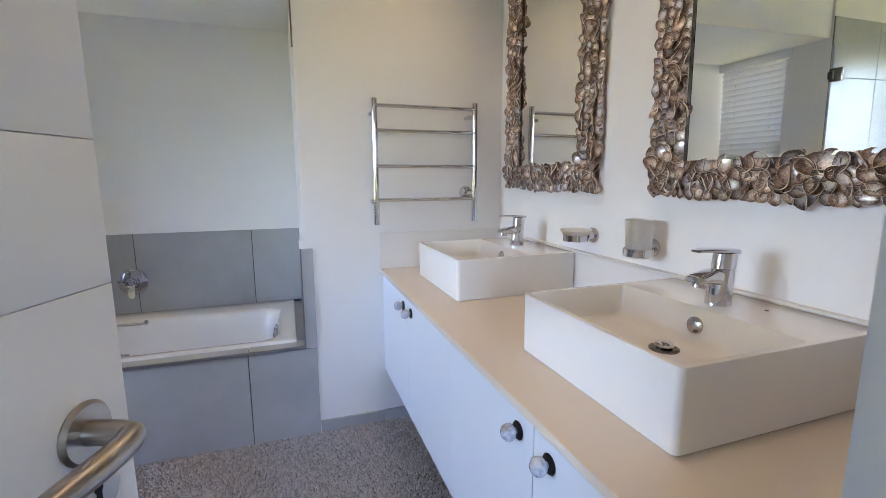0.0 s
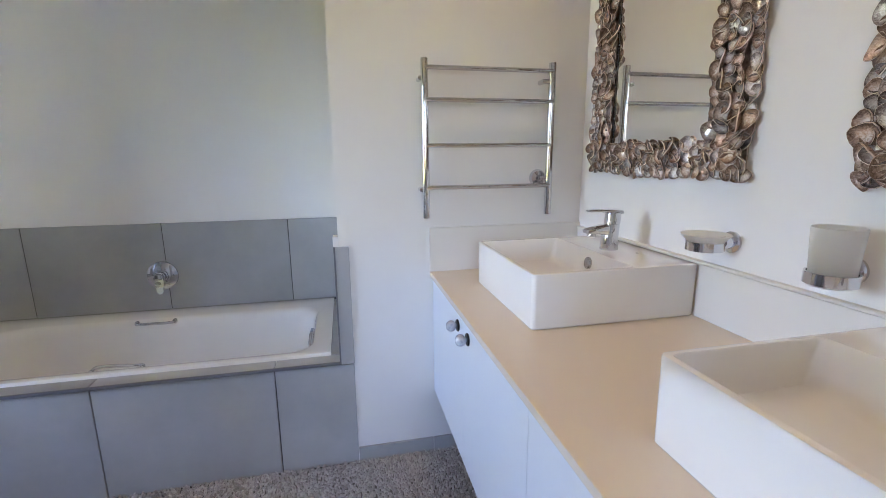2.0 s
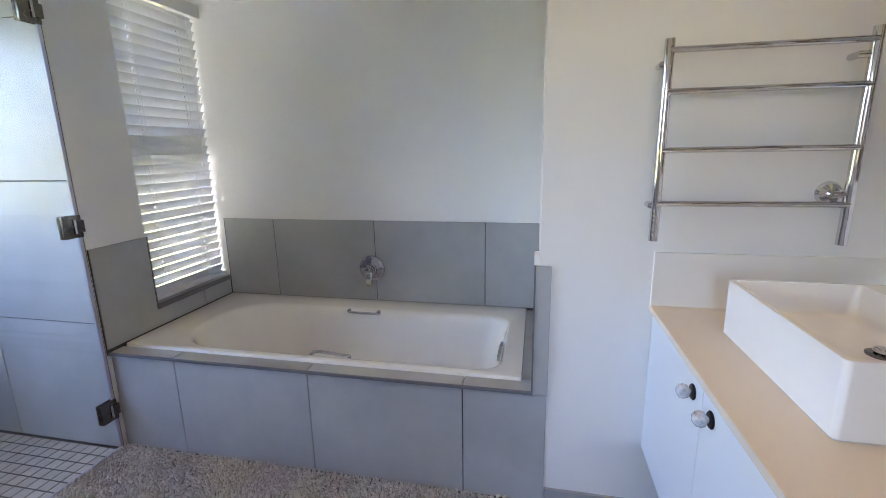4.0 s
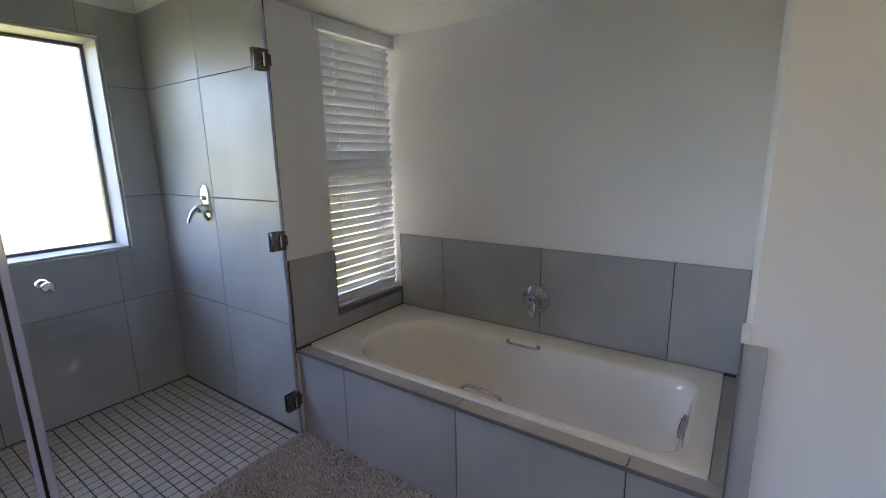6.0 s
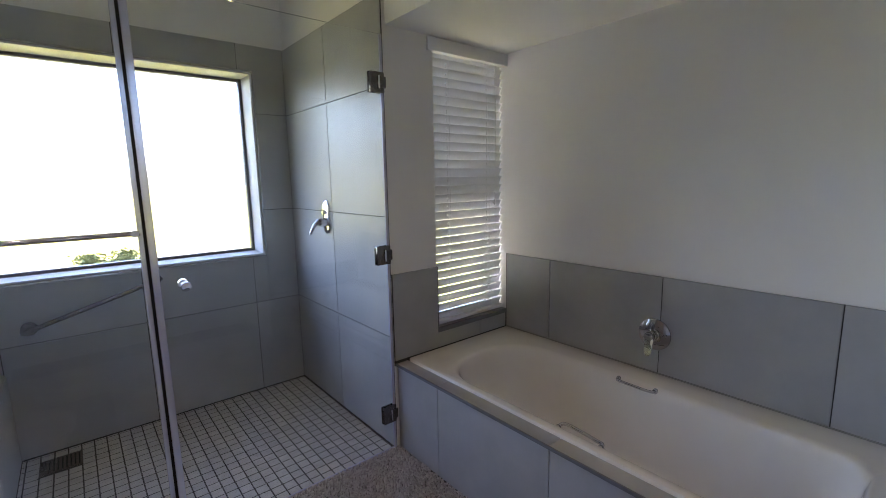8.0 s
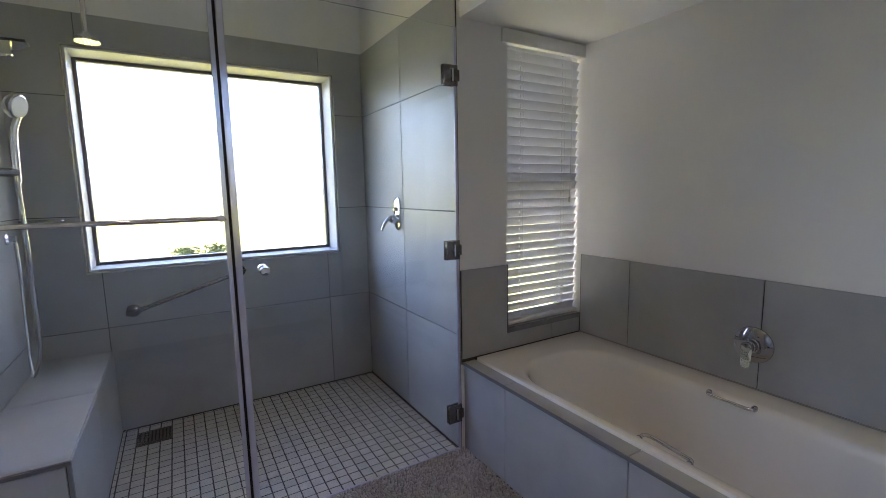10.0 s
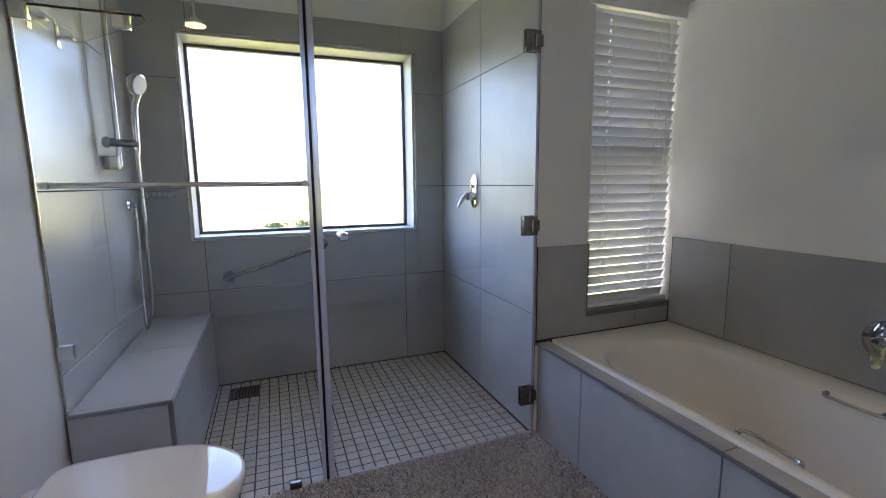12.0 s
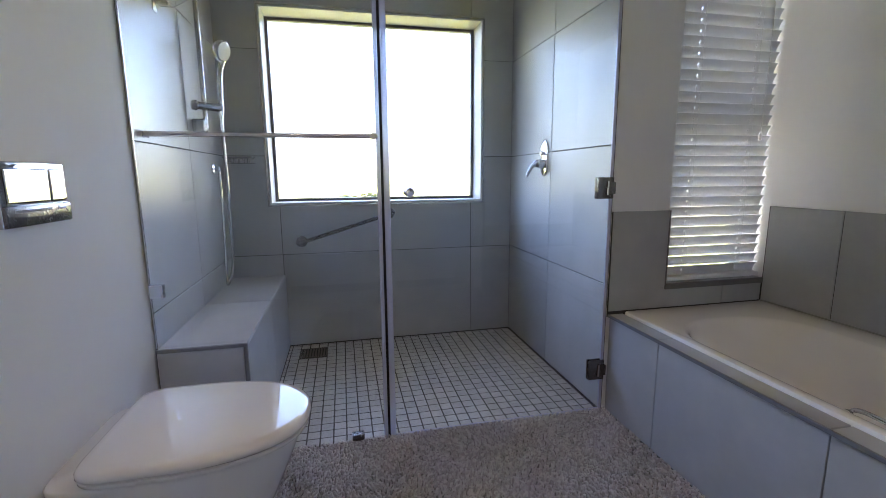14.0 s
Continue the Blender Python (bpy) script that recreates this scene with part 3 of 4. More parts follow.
# ---- shower ----
LX = [XB, -2.226, XG + 0.004]
ROWS_Z = [0.004, 0.597, 1.197, 1.797, ZT]
tile_field(wall_side, (0, YR, 0), (1, 0, 0), (0, 0, 1), LX, ROWS_Z)
tile_field(wall_back, (XB, 0, 0), (0, 1, 0), (0, 0, 1), [YS, 1.338, 1.942, 2.545, YR - 0.009], ROWS_Z, holes=[(WY0 - 0.012, WZ0 - 0.012, WY1 + 0.012, WZ1 + 0.012)])
tile_field(wall_south, (0, YS, 0), (-1, 0, 0), (0, 0, 1), [-XG + 0.004, 2.226, -XB - 0.009], ROWS_Z)
for w, org, u, us in ((wall_side, (0, YR - 0.0005, 0), (1, 0, 0), LX), (wall_back, (XB + 0.0005, 0, 0), (0, 1, 0), [YS, YR]), (wall_south, (0, YS + 0.0005, 0), (-1, 0, 0), [-XG + 0.002, -XB])):
    # bed of grout behind the tiles
    n = Vector(u).cross(Vector((0, 0, 1)))
    a, c = Vector(org) + Vector(u) * us[0], Vector(org) + Vector(u) * us[-1]
    if w is wall_back:
        for y0, y1, z0, z1 in ((YS, WY0 - 0.01, 0, ZT), (WY1 + 0.01, YR, 0, ZT), (WY0 - 0.01, WY1 + 0.01, 0, WZ0 - 0.01), (WY0 - 0.01, WY1 + 0.01, WZ1 + 0.01, ZT)):
            part("grout_bed", box((XB, y0, z0), (XB + 0.004, y1, z1)), GROUT, w)
    else:
        lo = Vector((min(a.x, c.x), min(a.y, a.y + n.y * 0.004), 0))
        hi = Vector((max(a.x, c.x), max(a.y, a.y + n.y * 0.004), ZT))
        part("grout_bed", box(lo, hi), GROUT, w)
for nm, lo, hi, w in (("grout_bed", (XW + 0.005, YB - 0.004, 0.45), (AX, YB, 0.924), wall_bath), ("grout_bed", (XW, YR, 0.45), (XW + 0.004, BY - 0.004, 0.916), wall_west), ("grout_bed", (XW, BY - 0.004, 0.45), (XW + 0.004, YB, BZ - 0.01), wall_west), ("grout_bed", (AX - 0.004, YN, 0.45), (AX, YB, 0.658), wall_north)):
    part(nm, box(lo, hi), GROUT, w)

# bench
BEN = 0.468
bench = tagged(part("shower_bench", box((XB + 0.009, YS + 0.009, -0.05), (XG + 0.012, 1.338, BEN - 0.009)), GROUT), "tiled shower bench built along the wall", "bench", kind="structure")
tile_field(bench, (0, 1.338, 0), (-1, 0, 0), (0, 0, 1), [-(XG + 0.010), 2.226, -XB - 0.009], [0.0, BEN - 0.006])
tile_field(bench, (0, 0, BEN - 0.009), (1, 0, 0), (0, 1, 0), [XB + 0.009, -2.226, XG + 0.014], [YS + 0.009, 1.345], depth=0.009)
tile_field(bench, (XG + 0.012, 0, 0), (0, 1, 0), (0, 0, 1), [YS + 0.009, 1.334], [0.0, BEN - 0.012])
part("edge_trim", box((XG + 0.012, YS + 0.009, BEN - 0.012), (XG + 0.024, 1.348, BEN + 0.001), 0.001), TRIM, bench)
part("edge_trim", box((XG + 0.010, 1.336, 0.0), (XG + 0.024, 1.348, BEN - 0.012), 0.001), TRIM, bench)


def shower_screen():
    s = thing("shower_screen", (XG, 1.93, 0.0), "frameless clear glass shower screen with hinged door", "shower screen")
    zt = 2.016
    g = part("fixed_panel", box((XG - 0.004, YS + 0.008, 0.006), (XG + 0.004, 1.852, zt), 0.001, 1), GLASS, s)
    d = part("door_panel", box((XG - 0.004, 1.872, 0.014), (XG + 0.004, 2.824, zt), 0.001, 1), GLASS, s)
    g.visible_shadow = d.visible_shadow = False
    # cut out of the fixed panel above the bench is closed by a seal
    part("seal", box((XG - 0.008, 1.842, 0.004), (XG + 0.008, 1.857, zt), 0.003), SEAL, s, "blue-tinted clear edge seal")
    part("seal", box((XG - 0.005, 1.8575, 0.004), (XG + 0.004, 1.8665, zt)), BLACK, s, "black strip between the two edge seals")
    part("seal", box((XG - 0.009, 1.867, 0.004), (XG + 0.009, 1.890, zt), 0.004), SEAL, s, "blue-tinted clear door seal")
    part("seal", box((XG - 0.006, 2.818, 0.006), (XG + 0.007, 2.832, zt), 0.002), SEAL, s, "blue-tinted clear door seal")
    part("seal", box((XG - 0.006, 1.892, 0.004), (XG + 0.007, 2.818, 0.018), 0.003), SEAL, s, "blue-tinted clear door seal")
    part("seal", box((XG - 0.004, YS + 0.002, BEN), (XG + 0.005, YS + 0.010, zt), 0.002), STEEL, s, "chrome wall channel")
    for z in (0.205, 1.018, 1.806):
        h = part("hinge", box((XG + 0.004, 2.758, z - 0.045), (XG + 0.015, 2.832, z + 0.045), 0.002), GUNMETAL, s, "satin steel hinge", smooth=30)
        part("hinge_plate", box((XG - 0.015, 2.758, z - 0.045), (XG - 0.004, 2.832, z + 0.045), 0.002), GUNMETAL, h)
        part("hinge_leaf", box((XG + 0.013, 2.80, z - 0.025), (XG + 0.022, 2.838, z + 0.025), 0.003), GUNMETAL, h)
        part("knuckle", tube([(XG + 0.018, 2.803, z - 0.028), (XG + 0.018, 2.803, z + 0.028)], 0.005, 10), CHROME, h)
    for z in (0.68, 1.72):
        part("wall_clip", box((XG - 0.012, YS + 0.009, z - 0.024), (XG + 0.016, YS + 0.052, z + 0.024), 0.003), CHROME, s, smooth=30)
    part("floor_clip", box((XG - 0.014, 1.712, -0.001), (XG + 0.02, 1.76, 0.044), 0.003), GUNMETAL, s, smooth=30)
    # towel bar on the fixed panel and knob on the door
    xb, z = XG + 0.048, 1.215
    bar = part("towel_bar", tube([(xb, 1.075, z), (xb, 1.845, z)], 0.0085, 14), CHROME, s, "chrome towel bar", smooth=40)
    for y in (1.085, 1.83):
        part("bar_post", tube([(XG + 0.004, y, z), (xb + 0.012, y, z)], 0.012, 14), CHROME, bar, smooth=40)
    k = part("door_knob", lathe((XG + 0.004, 1.962, 1.014), (1, 0, 0), [(0.010, 0), (0.009, 0.014), (0.016, 0.018), (0.018, 0.03), (0.015, 0.038), (0.0, 0.04)], 24), CHROME, s, "chrome door knob", smooth=40)
    part("rear_knob", lathe((XG - 0.004, 1.962, 1.014), (-1, 0, 0), [(0.010, 0), (0.009, 0.014), (0.016, 0.018), (0.018, 0.03), (0.015, 0.038), (0.0, 0.04)], 24), CHROME, k, smooth=40)


shower_screen()


def shower_fittings():
    # concealed valve on the side wall
    x, y, z = -2.298, YR - 0.008, 1.165
    v = thing("shower_valve", (x, y, z), "oval chrome shower mixer plate with lever on grey tiles", "shower valve")
    def oval(d, s):
        out = []
        for i in range(32):
            a = 2 * math.pi * i / 32
            out.append(Vector((x + s * 0.038 * math.cos(a), y - d, z + s * (0.038 * math.sin(a) + (0.06 if math.sin(a) >= 0 else -0.06)))))
        return out
    part("plate", loft([oval(0, 1), oval(0.006, 1), oval(0.010, 0.93)]), CHROME, v, smooth=40)
    part("diverter", lathe((x, y - 0.008, z + 0.028), (0, -1, 0), [(0.012, 0), (0.012, 0.012), (0.008, 0.02), (0.0, 0.02)], 18), CHROME, v, smooth=40)
    part("cartridge", lathe((x, y - 0.008, z - 0.03), (0, -1, 0), [(0.026, 0), (0.026, 0.03), (0.022, 0.042), (0, 0.043)], 24), CHROME, v, smooth=40)
    part("lever", tube([(x - 0.004, y - 0.045, z - 0.02), (x - 0.02, y - 0.07, z - 0.045), (x - 0.032, y - 0.088, z - 0.085), (x - 0.036, y - 0.092, z - 0.10)], [0.016, 0.013, 0.009, 0.007], 14), CHROME, v, "chrome lever", smooth=50)

    # grab rail on the back wall
    xw = XB + 0.008
    g = thing("grab_rail", (xw, 1.72, 0.67), "slanted stainless steel grab rail under the shower window", "grab rail")
    a, b = Vector((xw + 0.05, 1.455, 0.675)), Vector((xw + 0.05, 2.0, 0.838))
    pts = arc([a + Vector((-0.046, 0, 0)), a + Vector((-0.02, 0.0, 0)), a + (b - a) * 0.04, b - (b - a) * 0.04, b + Vector((-0.02, 0, 0)), b + Vector((-0.046, 0, 0))], 5)
    part("bar", tube(pts, 0.0115, 14), GUNMETAL, g, smooth=40)
    for p in (a, b):
        part("flange", lathe((xw, p.y, p.z), (1, 0, 0), [(0.034, 0), (0.034, 0.004), (0.028, 0.010), (0.012, 0.012)], 28), GUNMETAL, g, smooth=40)

    # slide rail, hand shower and hose
    yw = YS + 0.008
    r = thing("hand_shower", (-2.42, yw, 0.60), "chrome hand shower on a slide rail with a hose", "shower")
    rx, ry = -2.31, yw + 0.055
    part("slide_rail", tube([(rx, ry, 1.30), (rx, ry, 2.10)], 0.0105, 14), CHROME, r, smooth=40)
    for z in (1.315, 2.08):
        part("rail_bracket", box((rx - 0.024, yw, z - 0.03), (rx + 0.024, ry + 0.004, z + 0.03), 0.008, 3), CHROME, r, smooth=40)
    part("slider", tube([(rx + 0.055, ry - 0.022, 1.40), (rx - 0.036, ry + 0.062, 1.40)], 0.0175, 20), CHROME_DARKREFL, r, smooth=40)
    part("slider_knob", lathe((rx + 0.055, ry - 0.022, 1.40), (0.74, -0.67, 0), [(0.024, 0), (0.024, 0.008), (0.018, 0.013), (0, 0.013)], 20), CHROME, r, smooth=40)
    hx, hy = rx - 0.036, ry + 0.062
    part("handle", tube(arc([(hx, hy, 1.36), (hx, hy + 0.004, 1.47), (hx - 0.004, hy + 0.008, 1.56), (hx - 0.01, hy + 0.024, 1.62)], 4), 0.0125, 14), CHROME, r, smooth=40)
    head = Vector((hx - 0.012, hy + 0.02, 1.665))
    d = Vector((0.35, 0.85, -0.25))
    part("spray_head", lathe(head, d, [(0.012, -0.03), (0.04, -0.018), (0.05, 0.0), (0.05, 0.012), (0.044, 0.016), (0, 0.016)], 30), CHROME, r, smooth=40)
    part("spray_face", lathe(head + d.normalized() * 0.0155, d, [(0.043, 0), (0.042, 0.004), (0, 0.005)], 30), PVC, r, "pale grey spray face", smooth=40)
    part("hose", tube(arc([(hx, hy, 1.36), (hx - 0.006, hy, 1.15), (hx - 0.03, hy - 0.004, 0.88), (hx - 0.075, hy - 0.02, 0.64), (hx - 0.125, yw + 0.055, 0.51), (hx - 0.18, yw + 0.035, 0.53), (hx - 0.215, yw + 0.03, 0.72), (-2.578, yw + 0.03, 0.95), (-2.575, yw + 0.03, 1.10)], 6), 0.0075, 10), CHROME, r, "flexible chrome hose", smooth=40)
    part("wall_outlet", lathe((-2.575, yw, 1.118), (0, 1, 0), [(0.028, 0), (0.028, 0.006), (0.014, 0.012), (0.013, 0.035), (0, 0.036)], 24), CHROME, r, smooth=40)

    # overhead rose
    o = thing("rain_shower", (-2.50, 1.42, ZC), "round chrome overhead shower on a ceiling pipe", "shower")
    hp = Vector((-2.50, 1.42, 1.985))
    part("arm", tube([hp + Vector((0, 0, 0.035)), (hp.x, hp.y, ZC - 0.004)], 0.0105, 14), CHROME, o, smooth=40)
    part("flange", lathe((hp.x, hp.y, ZC), (0, 0, -1), [(0.03, 0), (0.03, 0.004), (0.012, 0.012)], 24), CHROME, o, smooth=40)
    part("rose", lathe(hp + Vector((0, 0, 0.04)), (0, 0, -1), [(0.012, 0), (0.02, 0.008), (0.022, 0.018), (0.05, 0.026), (0.052, 0.036), (0.05, 0.041), (0, 0.041)], 32), CHROME, o, smooth=40)
    nz = bmesh.new()
    for rr, k in ((0.014, 6), (0.028, 12), (0.042, 18)):
        for i in range(k):
            t = 2 * math.pi * i / k
            lathe(hp + Vector((rr * math.cos(t), rr * math.sin(t), 0.0)), (0, 0, -1), [(0.0022, 0), (0.0016, 0.003)], 6, nz)
    tagged(part("nozzles", nz, PVC, o, "grey rubber nozzles"), kind="stuff")

    # wire soap basket
    c = thing("soap_basket", (-2.74, 1.13, 1.165), "small chrome wire soap basket in the shower corner", "soap basket")
    x0, x1, y0, y1, zt = XB + 0.01, XB + 0.10, YS + 0.02, YS + 0.185, 1.185
    for z, rr in ((zt, 0.004), (zt - 0.032, 0.0022)):
        pts = rrect(x0, y0, x1, y1, 0.03, z, 4)
        part("wire_rim", tube(pts + [pts[0]], rr, 8), CHROME_DARKREFL, c, smooth=40)
    for i in range(6):
        y = y0 + 0.02 + i * (y1 - y0 - 0.04) / 5
        part("wire", tube([(x0 + 0.002, y, zt), (x0 + 0.002, y, zt - 0.032), (x1 - 0.002, y, zt - 0.032), (x1 - 0.002, y, zt)], 0.0022, 6), CHROME_DARKREFL, c)

    # glass shelf
    s = thing("glass_shelf", (-1.86, YS, 1.738), "clear glass corner shelf held by chrome clips", "shelf")
    plan = [(XG - 0.006, yw + 0.002), (XG - 0.006, 1.368), (XG - 0.055, 1.368), (-2.03, yw + 0.05), (-2.03, yw + 0.002)]
    p = part("shelf_pane", loft([[Vector((px, py, z)) for px, py in plan] for z in (1.738, 1.746)]), GLASS, s)
    p.visible_shadow = False
    part("shelf_edge", box((XG - 0.0062, yw + 0.002, 1.7385), (XG - 0.005, 1.368, 1.7455)), BLACK, s, "dark polished glass edge")
    for x in (-1.755, -1.965):
        k = part("clip", box((x - 0.016, yw, 1.70), (x + 0.016, yw + 0.004, 1.80), 0.001), STEEL, s, "satin steel clip")
        part("clip_tongue", box((x - 0.012, yw + 0.004, 1.729), (x + 0.012, yw + 0.05, 1.737), 0.002), STEEL, k)
    part("clip", box((XG - 0.03, 1.285, 1.70), (XG - 0.006, 1.335, 1.75), 0.003), CHROME, s)

    # floor drain
    dr = thing("floor_drain", (-2.66, 1.51, 0.0), "dark square floor drain grate in the mosaic", "drain")
    part("frame", box((-2.735, 1.44, -0.004), (-2.60, 1.582, 0.0015), 0.001), DRAIN, dr)
    for i in range(8):
        y = 1.452 + i * 0.0165
        part("slot", box((-2.727, y, 0.0012), (-2.608, y + 0.006, 0.0022)), DARK, dr)


shower_fittings()


# ---- toilet ----
def toilet():
    xc = -1.166
    t = thing("toilet", (xc, YS, 0.0), "white wall-hung toilet with a closed lid", "toilet")
    def outline(y0, y1, w, z, back=1.0, k=40):
        out = []
        L = y1 - y0
        for i in range(k):
            a = 2 * math.pi * i / k
            c, s = math.cos(a), math.sin(a)
            if s >= 0:
                out.append(Vector((xc + w * math.copysign(abs(c) ** 0.86, c), y0 + 0.36 * L + 0.64 * L * abs(s) ** 0.86, z)))
            else:
                out.append(Vector((xc + w * back * math.copysign(abs(c) ** 0.22, c), y0 + 0.36 * L - 0.36 * L * abs(s) ** 0.35, z)))
        return out
    part("pan", loft([outline(YS + 0.0, 1.30, 0.11, 0.07), outline(YS, 1.42, 0.14, 0.10), outline(YS, 1.50, 0.17, 0.20), outline(YS, 1.555, 0.190, 0.33), outline(YS, 1.575, 0.197, 0.385), outline(YS, 1.575, 0.197, 0.396), outline(YS + 0.004, 1.57, 0.192, 0.401)]), PORCELAIN, t, smooth=50)
    part("seat", loft([outline(1.108, 1.594, 0.204, 0.403), outline(1.106, 1.598, 0.207, 0.408), outline(1.106, 1.598, 0.207, 0.413), outline(1.110, 1.594, 0.203, 0.416)]), PORCELAIN, t, smooth=50)
    part("lid", loft([outline(1.106, 1.597, 0.207, 0.419), outline(1.104, 1.602, 0.211, 0.424), outline(1.104, 1.602, 0.211, 0.433), outline(1.107, 1.599, 0.208, 0.439), outline(1.114, 1.592, 0.201, 0.444), outline(1.13, 1.575, 0.184, 0.4465), outline(1.2, 1.45, 0.10, 0.448)]), PORCELAIN, t, "glossy closed lid", smooth=50)
    f = thing("flush_plate", (-1.125, YS, 0.975), "chrome dual flush plate on the wall", "flush plate")
    part("plate", box((-1.238, YS, 0.972), (-1.012, YS + 0.012, 1.11), 0.004, 3), CHROME, f, smooth=40)
    part("bottom_bar", box((-1.237, YS + 0.008, 0.973), (-1.013, YS + 0.018, 1.018), 0.004, 3), GUNMETAL, f, "dark lower band", smooth=40)
    for x0, x1 in ((-1.165, -1.03), (-1.222, -1.176)):
        # solid black underlay paints the shade in the gap round the button
        part("button_gap_shade", box((x0 - 0.002, YS + 0.010, 1.022), (x1 + 0.002, YS + 0.0128, 1.096)), BLACK, f)
        part("finger_slot", box((x0 + 0.008, YS + 0.017, 1.002), (x1 - 0.008, YS + 0.0195, 1.010), 0.001), CHROME, f)
    part("large_button", box((-1.165, YS + 0.010, 1.024), (-1.03, YS + 0.0145, 1.094), 0.002), CHROME, f)
    part("small_button", box((-1.222, YS + 0.010, 1.024), (-1.176, YS + 0.0145, 1.094), 0.002), CHROME, f)


toilet()


# ---- vanity ----
VX, VZ0, ZK = 0.520, 0.298, 0.80     # cabinet face, underside, top of the worktop
GAPS = [0.992, 1.455, 1.905, 2.389, YN - 0.002]


def vanity():
    for i, (a, b) in enumerate(zip(GAPS[::2], GAPS[2::2])):
        c = thing("vanity_cabinet", (0.83, (a + b) / 2, VZ0), "white wall-hung vanity cabinet with two flat doors", "cabinet", "vanity cabinets")
        part("body", box((VX + 0.02, a + 0.001, VZ0), (XE, b - 0.001, ZK - 0.02), 0.001, 1), CABINET, c)
        mid = GAPS[2 * i + 1]
        for p, q, knob in ((a, mid, mid - 0.055), (mid, b, mid + 0.058)):
            d = part("door", box((VX, p + 0.001, VZ0 - 0.004), (VX + 0.018, q - 0.001, ZK - 0.024), 0.0008, 1), CABINET, c)
            kz = 0.728
            part("rosette", lathe((VX, knob, kz), (-1, 0, 0), [(0.0185, 0), (0.0195, 0.002), (0.017, 0.005), (0.008, 0.006)], 20), BLACK, d, "black iron rosette", smooth=40)
            part("knob", lathe((VX - 0.005, knob, kz), (-1, 0, 0), [(0.006, 0), (0.008, 0.004), (0.015, 0.009), (0.0175, 0.017), (0.016, 0.025), (0.010, 0.031), (0, 0.033)], 22), CERAMIC, d, "grey-white crackled ceramic knob", smooth=60)
    w = tagged(part("worktop", box((VX - 0.012, GAPS[0], ZK - 0.02), (XE, YN, ZK), 0.002), COUNTER), "cream stone worktop along the vanity wall", "worktop")
    s = thing("splashback", (XE, 1.95, ZK), "low cream stone splashback behind the basins", "splashback")
    part("long_strip", box((XE - 0.013, GAPS[0], ZK), (XE, YN - 0.012, ZK + 0.148), 0.002), SPLASH, s)
    part("top_bead", box((XE - 0.016, GAPS[0], ZK + 0.148), (XE, YN - 0.012, ZK + 0.157), 0.003), SPLASH, s)
    part("short_strip", box((VX - 0.012, YN - 0.012, ZK), (XE, YN, ZK + 0.172), 0.002), SPLASH, s)


vanity()


